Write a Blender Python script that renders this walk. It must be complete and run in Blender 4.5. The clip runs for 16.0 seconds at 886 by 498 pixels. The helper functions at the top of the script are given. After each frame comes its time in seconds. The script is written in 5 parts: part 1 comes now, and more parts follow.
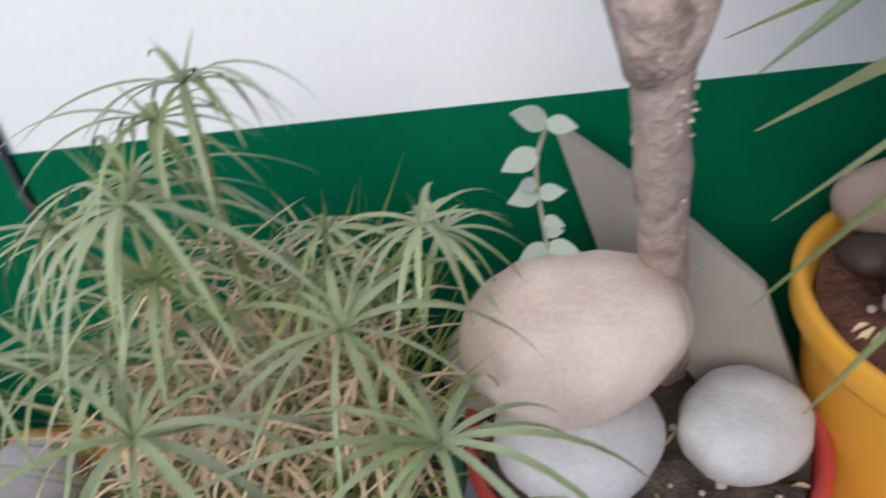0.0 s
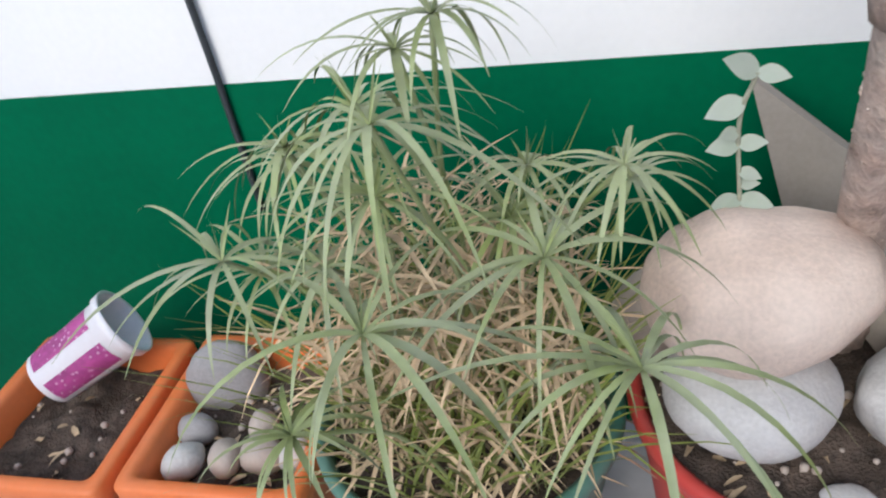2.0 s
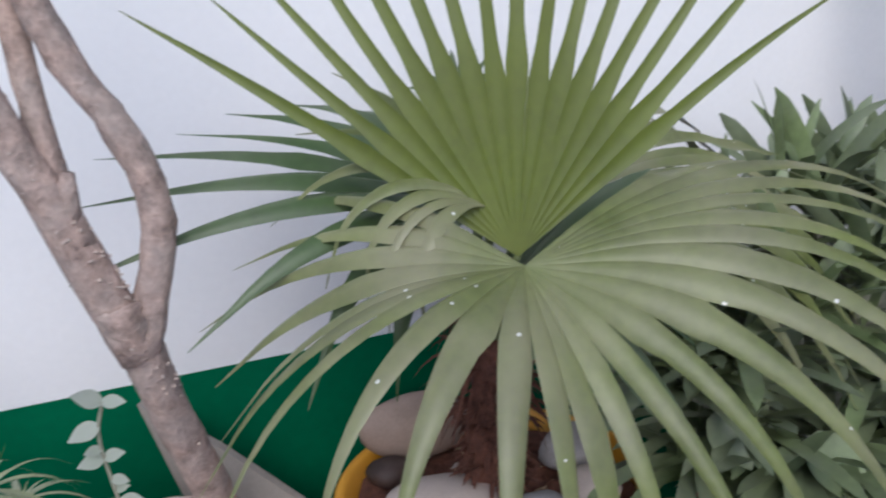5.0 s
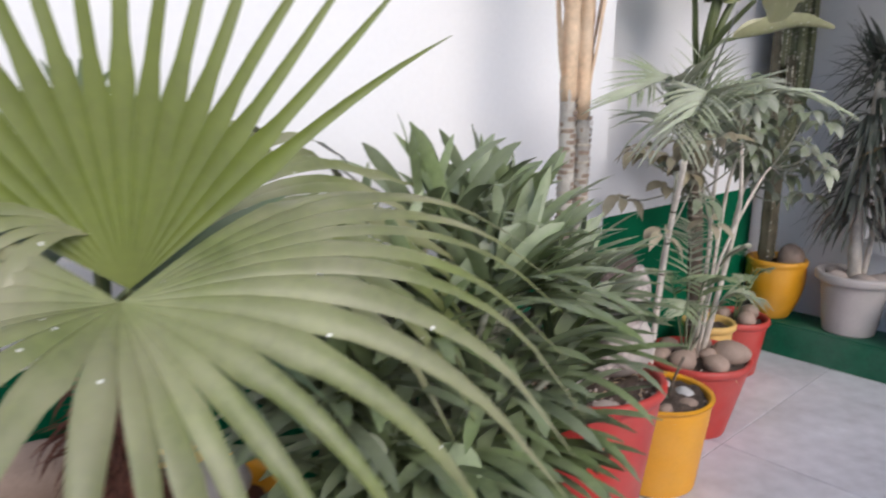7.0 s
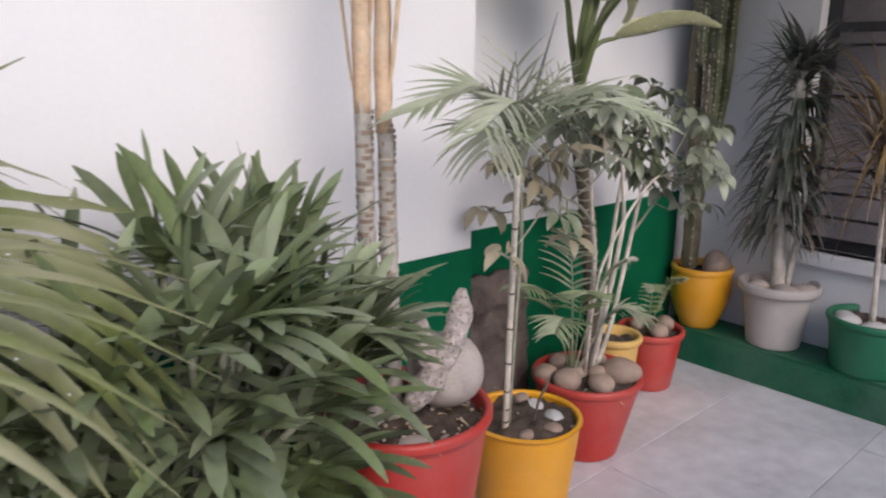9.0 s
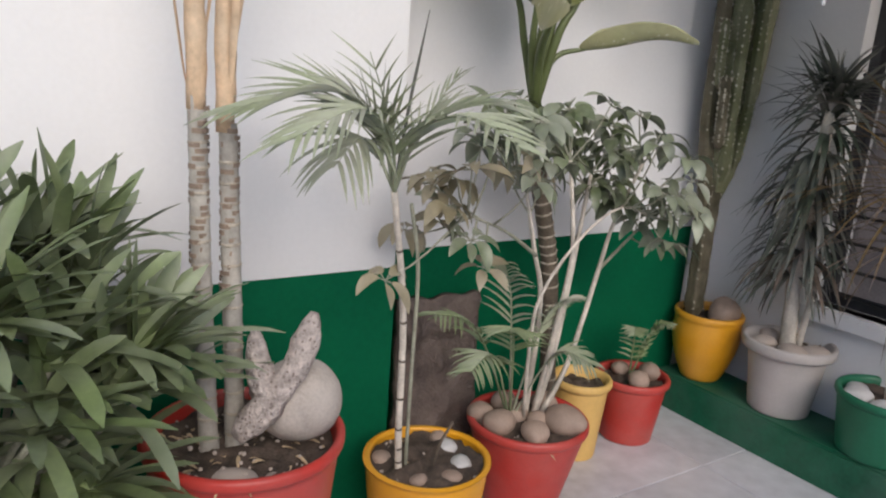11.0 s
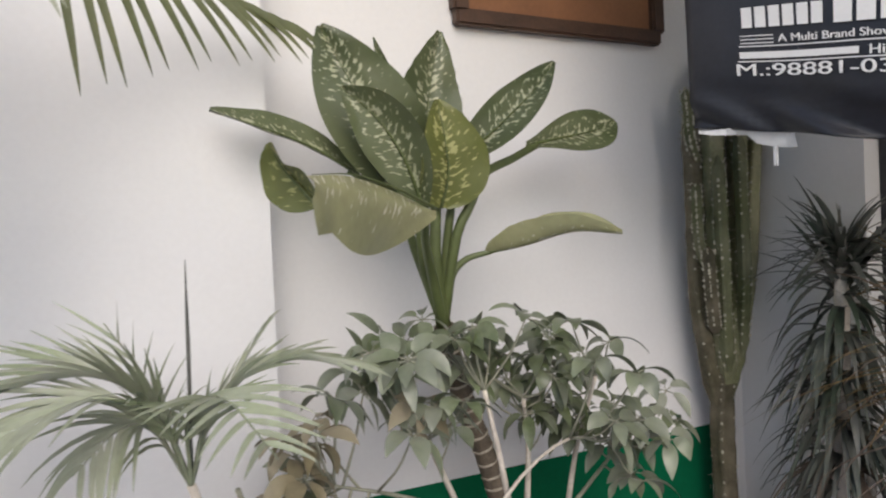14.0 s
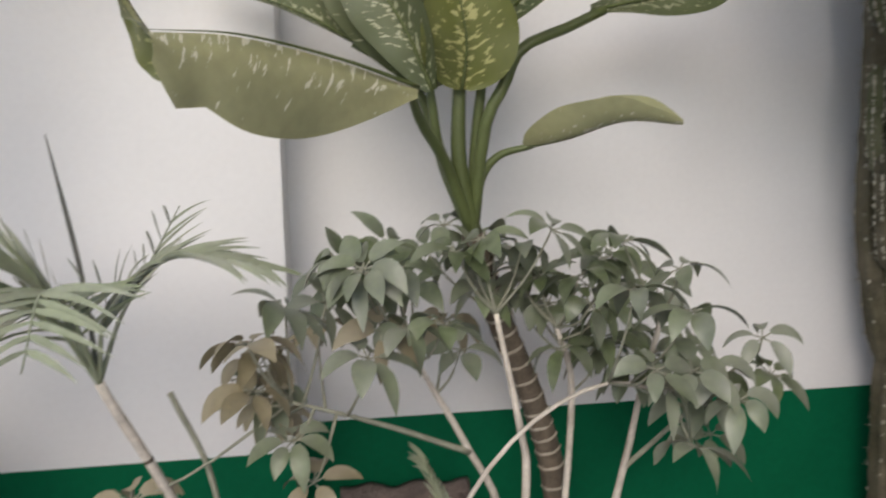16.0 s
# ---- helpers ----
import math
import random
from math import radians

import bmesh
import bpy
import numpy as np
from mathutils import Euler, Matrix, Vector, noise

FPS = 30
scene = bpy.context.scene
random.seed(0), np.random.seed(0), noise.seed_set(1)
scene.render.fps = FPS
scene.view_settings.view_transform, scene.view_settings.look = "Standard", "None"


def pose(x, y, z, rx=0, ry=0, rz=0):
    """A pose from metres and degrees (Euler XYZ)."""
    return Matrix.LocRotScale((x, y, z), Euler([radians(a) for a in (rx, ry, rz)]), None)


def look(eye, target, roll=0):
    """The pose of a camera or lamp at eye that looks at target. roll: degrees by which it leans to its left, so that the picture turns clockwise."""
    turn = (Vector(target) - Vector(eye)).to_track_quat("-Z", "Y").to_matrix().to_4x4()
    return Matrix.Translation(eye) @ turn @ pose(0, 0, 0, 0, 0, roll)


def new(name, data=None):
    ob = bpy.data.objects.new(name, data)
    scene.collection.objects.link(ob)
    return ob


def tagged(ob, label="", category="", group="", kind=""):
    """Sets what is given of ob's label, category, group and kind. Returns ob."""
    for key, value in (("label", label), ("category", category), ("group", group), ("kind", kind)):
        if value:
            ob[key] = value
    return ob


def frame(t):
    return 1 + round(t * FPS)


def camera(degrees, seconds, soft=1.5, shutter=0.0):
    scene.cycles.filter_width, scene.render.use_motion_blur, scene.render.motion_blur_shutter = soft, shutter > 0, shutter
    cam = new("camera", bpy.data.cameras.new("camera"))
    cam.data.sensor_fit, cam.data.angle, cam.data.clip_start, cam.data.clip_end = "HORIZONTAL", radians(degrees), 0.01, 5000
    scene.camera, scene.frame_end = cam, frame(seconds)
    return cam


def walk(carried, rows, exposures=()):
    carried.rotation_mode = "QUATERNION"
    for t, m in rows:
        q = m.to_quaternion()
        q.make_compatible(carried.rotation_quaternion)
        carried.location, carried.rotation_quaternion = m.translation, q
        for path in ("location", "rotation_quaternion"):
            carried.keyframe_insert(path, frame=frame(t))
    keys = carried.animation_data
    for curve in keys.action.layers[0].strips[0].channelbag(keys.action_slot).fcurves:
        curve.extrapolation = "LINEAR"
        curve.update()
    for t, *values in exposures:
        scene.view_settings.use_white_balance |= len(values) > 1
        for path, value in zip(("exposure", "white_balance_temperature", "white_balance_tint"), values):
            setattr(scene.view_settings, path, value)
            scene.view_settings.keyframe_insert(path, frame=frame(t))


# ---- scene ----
cam = camera(62.1, 16.0, soft=2.1, shutter=0.45)
PATH = [
    (0, (0.295, -1.143, 1.384), (0.144, 0.514, 0.275), -8.2),
    (0.5, (0.220, -1.142, 1.375), (-0.103, 0.453, 0.212), -7.5),
    (1, (0.200, -1.162, 1.382), (-0.239, 0.395, 0.206), -9.5),
    (1.5, (0.202, -1.190, 1.378), (-0.260, 0.335, 0.169), -8.1),
    (2, (0.210, -1.209, 1.394), (-0.270, 0.355, 0.244), -10.4),
    (2.5, (0.260, -1.272, 1.402), (-0.182, 0.343, 0.308), -10.7),
    (3, (0.326, -1.398, 1.431), (0.079, 0.334, 0.462), -8.3),
    (3.5, (0.401, -1.498, 1.440), (0.440, 0.323, 0.614), -7.0),
    (4, (0.463, -1.542, 1.451), (0.696, 0.310, 0.733), -5.0),
    (4.5, (0.467, -1.558, 1.490), (0.984, 0.278, 0.889), -4.9),
    (4.7, (0.498, -1.558, 1.483), (1.068, 0.291, 0.979), -4.9),
    (6.8, (0.573, -1.572, 1.484), (1.902, -0.159, 0.987), 0.0),
    (7, (0.629, -1.590, 1.493), (1.973, -0.182, 1.033), 0.8),
    (7.5, (0.765, -1.590, 1.496), (2.243, -0.296, 1.010), 0.5),
    (8, (0.885, -1.676, 1.495), (2.213, -0.246, 1.059), 1.5),
    (8.5, (1.046, -1.792, 1.524), (2.342, -0.341, 1.059), 4.6),
    (9, (1.161, -1.849, 1.548), (2.472, -0.420, 1.061), 0.7),
    (9.2, (1.226, -1.835, 1.538), (2.578, -0.458, 1.015), 2.5),
    (11.3, (1.822, -2.066, 1.573), (2.881, -0.429, 1.128), 3.8),
    (11.5, (1.833, -2.031, 1.599), (2.910, -0.395, 1.191), 2.5),
    (12, (1.939, -1.940, 1.623), (3.095, -0.353, 1.243), 2.2),
    (12.5, (2.078, -1.820, 1.639), (3.322, -0.279, 1.361), 0.7),
    (13, (2.210, -1.844, 1.682), (3.432, -0.265, 1.563), -3.0),
    (13.5, (2.391, -1.900, 1.698), (3.368, -0.156, 1.642), -0.3),
    (14, (2.510, -1.938, 1.703), (3.421, -0.158, 1.665), -2.5),
    (14.5, (2.640, -1.845, 1.721), (3.617, -0.101, 1.663), -2.0),
    (15, (2.795, -1.723, 1.738), (3.830, -0.012, 1.719), -2.8),
    (15.5, (2.993, -1.732, 1.690), (3.657, 0.147, 1.523), -0.7),
    (16, (3.131, -1.801, 1.648), (3.403, 0.162, 1.379), -1.0),
]
walk(cam, [(t, look(eye, target, roll)) for t, eye, target, roll in PATH],
     exposures=[(0, 0.28, 6300, 10), (0.5, 0.45, 6250, 9), (1, 0.36, 6350, 9), (2, 0.5, 6300, 8), (2.5, 0.42, 6500, 12), (3.5, 0.12, 6300, 14), (4.7, 0.05, 6000, 13), (7, 0.42, 6500, 14), (8, 0.28, 6700, 16), (9, 0.25, 6700, 17), (11.5, 0.18, 6800, 12), (12, 0.1, 6800, 12), (12.5, 0.25, 6800, 12), (13.5, 0.12, 6900, 12), (15, 0.2, 6850, 12), (16, 0.1, 6950, 11)])

# ---- light ----
world = bpy.data.worlds.new("sky")
scene.world = world
world.use_nodes = True
wn = world.node_tree
sky = wn.nodes.new("ShaderNodeTexSky")
sky.sky_type = "NISHITA"
sky.sun_disc = False
sky.sun_elevation = radians(33)
sky.sun_rotation = radians(-164)
wn.links.new(sky.outputs[0], wn.nodes["Background"].inputs[0])
wn.nodes["Background"].inputs[1].default_value = 0.15
sun = new("sun", bpy.data.lights.new("sun", "SUN"))
sun.data.energy = 1.7
sun.data.angle = radians(45)
sun.data.color = (1.0, 0.96, 0.9)
sun.matrix_world = look((-0.8, -8, 6.1), (1.5, 0, 1))


# ---- materials ----
def mat(name, color, rough=0.6, vary=0.25, scale=12.0, fine=90.0, bump=0.15, metal=0.0, dust=None, dust_amount=0.0,
        sheen=0.0, trans=0.0, rand=0.0, bump_dist=0.01, spec=0.5):
    """A surface with colour that varies at two scales, fine relief and, where asked, a film of dust."""
    m = bpy.data.materials.new(name)
    m.use_nodes = True
    nt = m.node_tree
    N, L = nt.nodes, nt.links
    b = N["Principled BSDF"]
    co = N.new("ShaderNodeTexCoord")
    n1 = N.new("ShaderNodeTexNoise")
    n1.inputs["Scale"].default_value = scale
    n1.inputs["Detail"].default_value = 5
    n2 = N.new("ShaderNodeTexNoise")
    n2.inputs["Scale"].default_value = fine
    n2.inputs["Detail"].default_value = 3
    L.new(co.outputs["Object"], n1.inputs["Vector"])
    L.new(co.outputs["Object"], n2.inputs["Vector"])
    mix = N.new("ShaderNodeMix")
    mix.data_type = "RGBA"
    mix.inputs[6].default_value = (*[c * (1 - vary) for c in color], 1)
    mix.inputs[7].default_value = (*[min(1, c * (1 + vary)) for c in color], 1)
    add = N.new("ShaderNodeMath")
    add.operation = "MULTIPLY_ADD"
    add.inputs[1].default_value = 0.35
    L.new(n2.outputs[0], add.inputs[0])
    m1 = N.new("ShaderNodeMath")
    m1.operation = "MULTIPLY"
    m1.inputs[1].default_value = 0.65
    L.new(n1.outputs[0], m1.inputs[0])
    L.new(m1.outputs[0], add.inputs[2])
    rp = N.new("ShaderNodeMapRange")
    rp.inputs[1].default_value, rp.inputs[2].default_value = 0.32, 0.68
    L.new(add.outputs[0], rp.inputs[0])
    fac = rp.outputs[0]
    if rand:
        oi = N.new("ShaderNodeObjectInfo")
        geo = N.new("ShaderNodeNewGeometry")
        s = N.new("ShaderNodeMath")
        s.operation = "ADD"
        L.new(oi.outputs["Random"], s.inputs[0])
        L.new(geo.outputs["Random Per Island"], s.inputs[1])
        s2 = N.new("ShaderNodeMath")
        s2.operation = "MULTIPLY_ADD"
        s2.inputs[1].default_value = rand
        s2.inputs[2].default_value = -rand
        L.new(s.outputs[0], s2.inputs[0])
        s3 = N.new("ShaderNodeMath")
        s3.operation = "ADD"
        s3.use_clamp = True
        L.new(s2.outputs[0], s3.inputs[0])
        L.new(rp.outputs[0], s3.inputs[1])
        fac = s3.outputs[0]
    L.new(fac, mix.inputs[0])
    col = mix.outputs[2]
    if dust:
        n3 = N.new("ShaderNodeTexNoise")
        n3.inputs["Scale"].default_value = scale * 0.6
        n3.inputs["Detail"].default_value = 6
        L.new(co.outputs["Object"], n3.inputs["Vector"])
        r3 = N.new("ShaderNodeMapRange")
        r3.inputs[1].default_value, r3.inputs[2].default_value = 0.35, 0.7
        r3.inputs[4].default_value = dust_amount
        L.new(n3.outputs[0], r3.inputs[0])
        md = N.new("ShaderNodeMix")
        md.data_type = "RGBA"
        L.new(r3.outputs[0], md.inputs[0])
        L.new(col, md.inputs[6])
        md.inputs[7].default_value = (*dust, 1)
        col = md.outputs[2]
    L.new(col, b.inputs["Base Color"])
    b.inputs["Roughness"].default_value = rough
    b.inputs["Metallic"].default_value = metal
    b.inputs["Specular IOR Level"].default_value = spec
    b.inputs["Sheen Weight"].default_value = sheen
    if trans:
        b.inputs["Subsurface Weight"].default_value = trans
        b.inputs["Subsurface Radius"].default_value = (0.004, 0.006, 0.002)
    bp = N.new("ShaderNodeBump")
    bp.inputs["Strength"].default_value = bump
    bp.inputs["Distance"].default_value = bump_dist
    L.new(add.outputs[0], bp.inputs["Height"])
    L.new(bp.outputs[0], b.inputs["Normal"])
    return m


M_WHITE = mat("white_paint", (0.79, 0.785, 0.79), 0.75, 0.035, 2.5, 60, 0.12)
M_DADO = mat("green_enamel", (0.001, 0.112, 0.05), 0.55, 0.14, 3, 50, 0.08, spec=0.06)
M_FLOOR = mat("grey_marble", (0.60, 0.60, 0.64), 0.3, 0.28, 2.2, 14, 0.04, dust=(0.70, 0.69, 0.72), dust_amount=0.5)
M_JOINT = mat("tile_joint", (0.34, 0.34, 0.35), 0.8)
M_CEIL = mat("ceiling_plaster", (0.55, 0.54, 0.53), 0.9, 0.05)
M_BENCH = mat("bench_green_paint", (0.006, 0.12, 0.06), 0.5, 0.3, 6, 60, 0.15, dust=(0.25, 0.3, 0.27), dust_amount=0.2, spec=0.25)
M_RED = mat("red_plastic", (0.50, 0.026, 0.018), 0.42, 0.12, 8, 80, 0.05, dust=(0.5, 0.32, 0.28), dust_amount=0.22)
M_YEL = mat("yellow_plastic", (0.80, 0.36, 0.012), 0.42, 0.07, 8, 80, 0.05, dust=(0.6, 0.48, 0.3), dust_amount=0.15)
M_TAN = mat("pale_yellow_plastic", (0.72, 0.46, 0.15), 0.5, 0.1, 8, 80, 0.05)
M_ORG = mat("orange_plastic", (0.80, 0.19, 0.045), 0.45, 0.08, 8, 80, 0.05, dust=(0.7, 0.4, 0.25), dust_amount=0.2)
M_GPOT = mat("sea_green_plastic", (0.03, 0.16, 0.11), 0.5, 0.15, 8, 80, 0.08, dust=(0.3, 0.36, 0.33), dust_amount=0.4)
M_GPOT2 = mat("bright_green_plastic", (0.01, 0.15, 0.075), 0.45, 0.12, 8, 80, 0.05)
M_WPOT = mat("pale_grey_plastic", (0.5, 0.46, 0.44), 0.5, 0.1, 8, 80, 0.06, dust=(0.4, 0.36, 0.33), dust_amount=0.4)
M_SOIL = mat("dry_soil", (0.09, 0.065, 0.05), 0.95, 0.6, 30, 200, 0.9, bump_dist=0.02)
M_SOILR = mat("brown_coir", (0.14, 0.055, 0.035), 0.95, 0.6, 40, 220, 0.9, bump_dist=0.02)
M_STONE = mat("pale_cobble", (0.46, 0.39, 0.35), 0.75, 0.16, 9, 160, 0.25, dust=(0.45, 0.36, 0.27), dust_amount=0.35)
M_STONEW = mat("white_cobble", (0.58, 0.56, 0.545), 0.75, 0.22, 12, 150, 0.35, dust=(0.40, 0.39, 0.40), dust_amount=0.5)
M_STONEP = mat("pink_beige_cobble", (0.62, 0.475, 0.39), 0.7, 0.26, 9, 150, 0.35, dust=(0.62, 0.55, 0.5), dust_amount=0.5)
M_STONEG = mat("grey_cobble", (0.33, 0.31, 0.31), 0.7, 0.2, 12, 160, 0.25, rand=0.5)
M_STONEB = mat("brown_cobble", (0.34, 0.25, 0.2), 0.7, 0.2, 12, 160, 0.25, rand=0.5)
M_DARKST = mat("dark_brown_stone", (0.05, 0.03, 0.025), 0.6, 0.3, 12, 160, 0.3)
M_BARK = mat("grey_brown_bark", (0.38, 0.275, 0.23), 0.9, 0.5, 34, 140, 0.9, dust=(0.5, 0.44, 0.4), dust_amount=0.45, bump_dist=0.01)
M_SLAB = mat("grey_stone_slab", (0.30, 0.265, 0.23), 0.85, 0.12, 8, 120, 0.3)
M_ROCK = mat("dark_carved_rock", (0.13, 0.10, 0.09), 0.85, 0.4, 14, 90, 1.0, dust=(0.25, 0.2, 0.17), dust_amount=0.5, bump_dist=0.03)
DUST = (0.30, 0.30, 0.25)
M_SEDGE = mat("sedge_leaf", (0.232, 0.280, 0.092), 0.5, 0.35, 10, 60, 0.1, dust=(0.48, 0.50, 0.38), dust_amount=0.6, trans=0.12, rand=0.45)
M_SEDGEY = mat("lime_sedge_leaf", (0.24, 0.29, 0.05), 0.5, 0.35, 10, 60, 0.1, dust=(0.4, 0.42, 0.2), dust_amount=0.4, trans=0.12, rand=0.45)
M_STRAW = mat("dry_sedge_straw", (0.62, 0.46, 0.29), 0.8, 0.35, 15, 90, 0.2, rand=0.6)
M_FAN = mat("fan_palm_leaf", (0.145, 0.172, 0.05), 0.42, 0.3, 9, 70, 0.15, dust=(0.35, 0.325, 0.215), dust_amount=0.65, trans=0.1, rand=0.3)
M_FANY = mat("young_fan_palm_leaf", (0.10, 0.13, 0.012), 0.5, 0.25, 6, 60, 0.1, dust=(0.2, 0.22, 0.06), dust_amount=0.3, trans=0.1)
# Fan palm green with shade put into the colour, for leaves behind others.
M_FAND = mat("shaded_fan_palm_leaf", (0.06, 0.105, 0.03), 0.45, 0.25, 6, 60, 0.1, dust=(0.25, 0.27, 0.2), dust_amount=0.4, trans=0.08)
M_LILY = mat("strap_leaf", (0.15, 0.20, 0.08), 0.42, 0.35, 9, 60, 0.1, dust=(0.33, 0.36, 0.27), dust_amount=0.55, trans=0.08, rand=0.5)
M_ARECA = mat("areca_frond", (0.23, 0.265, 0.16), 0.5, 0.3, 9, 60, 0.1, dust=(0.50, 0.50, 0.42), dust_amount=0.65, trans=0.1, rand=0.4)
M_SCHEF = mat("umbrella_tree_leaf", (0.115, 0.145, 0.07), 0.36, 0.45, 9, 60, 0.1, dust=(0.36, 0.37, 0.32), dust_amount=0.6, trans=0.08, rand=0.5)
M_SCHEFY = mat("yellowed_umbrella_leaf", (0.26, 0.22, 0.13), 0.5, 0.3, 9, 60, 0.1, dust=(0.4, 0.36, 0.28), dust_amount=0.6, trans=0.1, rand=0.5)
M_DRAC = mat("dracaena_leaf", (0.05, 0.068, 0.046), 0.45, 0.4, 9, 60, 0.1, dust=(0.30, 0.28, 0.26), dust_amount=0.55, rand=0.6)
M_DRACD = mat("dry_dracaena_leaf", (0.17, 0.12, 0.085), 0.7, 0.4, 9, 60, 0.1, dust=(0.27, 0.23, 0.2), dust_amount=0.4, rand=0.6)
M_SPIKE = mat("olive_spiky_leaf", (0.23, 0.15, 0.06), 0.6, 0.4, 9, 60, 0.1, rand=0.6)
M_CANE = mat("pale_cane", (0.66, 0.60, 0.52), 0.75, 0.3, 18, 110, 0.4, dust=(0.3, 0.25, 0.2), dust_amount=0.4)
M_STEM = mat("grey_green_stem", (0.30, 0.30, 0.23), 0.75, 0.3, 18, 110, 0.4)
M_DSTALK = mat("green_leaf_stalk", (0.10, 0.125, 0.045), 0.45, 0.2, 9, 80, 0.1)
M_DTRUNK = mat("ringed_brown_trunk", (0.12, 0.095, 0.07), 0.85, 0.4, 20, 110, 0.6)
M_BARKS = mat("pale_bark_scar", (0.50, 0.40, 0.34), 0.9, 0.3, 28, 140, 0.4)
M_SCAR = mat("brown_leaf_scar", (0.25, 0.185, 0.14), 0.85, 0.4, 20, 110, 0.4)
# Darker copy of the areca green, with the leaflets' shade in the colour.
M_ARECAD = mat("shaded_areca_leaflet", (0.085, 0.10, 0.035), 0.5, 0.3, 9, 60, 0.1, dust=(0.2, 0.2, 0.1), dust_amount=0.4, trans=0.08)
M_RING = mat("ring_scar", (0.42, 0.37, 0.3), 0.85, 0.3, 30, 110, 0.4)
M_PTRUNK = mat("grey_palm_trunk", (0.36, 0.33, 0.29), 0.85, 0.35, 14, 90, 0.5, dust=(0.48, 0.47, 0.42), dust_amount=0.5)
M_SHEATH = mat("dry_palm_sheath", (0.60, 0.42, 0.27), 0.7, 0.35, 14, 70, 0.4, dust=(0.6, 0.5, 0.38), dust_amount=0.5)
M_CACT = mat("cactus_skin", (0.085, 0.095, 0.04), 0.6, 0.4, 14, 90, 0.4, dust=(0.27, 0.26, 0.17), dust_amount=0.45)
M_CACTB = mat("browned_cactus_skin", (0.07, 0.062, 0.034), 0.7, 0.5, 18, 90, 0.6, dust=(0.25, 0.21, 0.15), dust_amount=0.5)
M_CACTL = mat("pale_cactus_skin", (0.15, 0.16, 0.075), 0.55, 0.4, 16, 90, 0.4, dust=(0.36, 0.34, 0.24), dust_amount=0.5)
M_SPINE = mat("cactus_areole", (0.45, 0.42, 0.34), 0.9)
M_EUC = mat("grey_round_leaf", (0.28, 0.33, 0.26), 0.6, 0.15, 12, 60, 0.1, dust=(0.45, 0.47, 0.42), dust_amount=0.6, trans=0.08)
M_BLACK = mat("black_banner_cloth", (0.011, 0.012, 0.019), 0.45, 0.4, 5, 60, 0.25, dust=(0.045, 0.05, 0.065), dust_amount=0.35)
M_PRINT = mat("white_print", (0.75, 0.75, 0.76), 0.6, 0.05)
M_WOOD = mat("dark_board_frame", (0.07, 0.036, 0.022), 0.5, 0.35, 14, 90, 0.3)
M_BOARD = mat("orange_brown_board", (0.25, 0.11, 0.05), 0.6, 0.15, 6, 60, 0.1)
M_IRON = mat("dark_painted_iron", (0.03, 0.03, 0.035), 0.5, 0.3, 20, 80, 0.2)
M_GLASSY = mat("dim_room_interior", (0.374, 0.341, 0.352), 0.6, 0.3, 3)
M_CUP = mat("white_plastic_tub", (0.78, 0.76, 0.8), 0.4, 0.05)
M_CUPP = mat("magenta_print", (0.40, 0.07, 0.25), 0.4, 0.35, 22, 70, 0.05)
M_CABLE = mat("dark_cable", (0.03, 0.035, 0.04), 0.6)
M_CORAL = mat("mottled_pale_clay", (0.55, 0.48, 0.44), 0.9, 0.5, 45, 160, 1.0, dust=(0.27, 0.22, 0.2), dust_amount=0.5, bump_dist=0.02)
M_BALL = mat("weathered_round_stone", (0.42, 0.37, 0.33), 0.85, 0.3, 10, 120, 0.5, dust=(0.55, 0.5, 0.46), dust_amount=0.4)


# ---- shapes ----
def V(*a):
    return Vector(a)


def part(name, bm, material, parent=None, label="", smooth=True):
    me = bpy.data.meshes.new(name)
    if smooth:
        for f in bm.faces:
            f.smooth = True
    bm.to_mesh(me)
    bm.free()
    me.materials.append(material)
    ob = new(name, me)
    if parent:
        ob.parent = parent
        ob.matrix_parent_inverse = Matrix.Translation(-parent.location)
    if label:
        ob["label"] = label
    return ob


def thing(name, loc, label, category, group="", kind=""):
    e = new(name)
    e.location = loc
    e.empty_display_size = 0.05
    return tagged(e, label, category, group, kind)


def box(bm, x0, x1, y0, y1, z0, z1, bevel=0.0):
    r = bmesh.ops.create_cube(bm, size=1)
    for v in r["verts"]:
        v.co = V(x0 + (v.co.x + 0.5) * (x1 - x0), y0 + (v.co.y + 0.5) * (y1 - y0), z0 + (v.co.z + 0.5) * (z1 - z0))
    if bevel:
        es = list({e for v in r["verts"] for e in v.link_edges})
        bmesh.ops.bevel(bm, geom=es, offset=bevel, segments=2, affect="EDGES")
    return bm


def lathe(bm, c, profile, n=48, wob=0.0, seed=0):
    """Turns a profile of (radius, z) round an upright axis at c."""
    rings = []
    for r, z in profile:
        ring = []
        for k in range(n):
            a = 2 * math.pi * k / n
            rr = r * (1 + wob * noise.noise(V(math.cos(a) * 1.5 + seed, math.sin(a) * 1.5, z * 4)))
            ring.append(bm.verts.new((c[0] + rr * math.cos(a), c[1] + rr * math.sin(a), c[2] + z)))
        rings.append(ring)
    for a, b in zip(rings, rings[1:]):
        for k in range(n):
            bm.faces.new((a[k], a[(k + 1) % n], b[(k + 1) % n], b[k]))
    bm.faces.new(rings[0][::-1])
    bm.faces.new(rings[-1])
    return bm


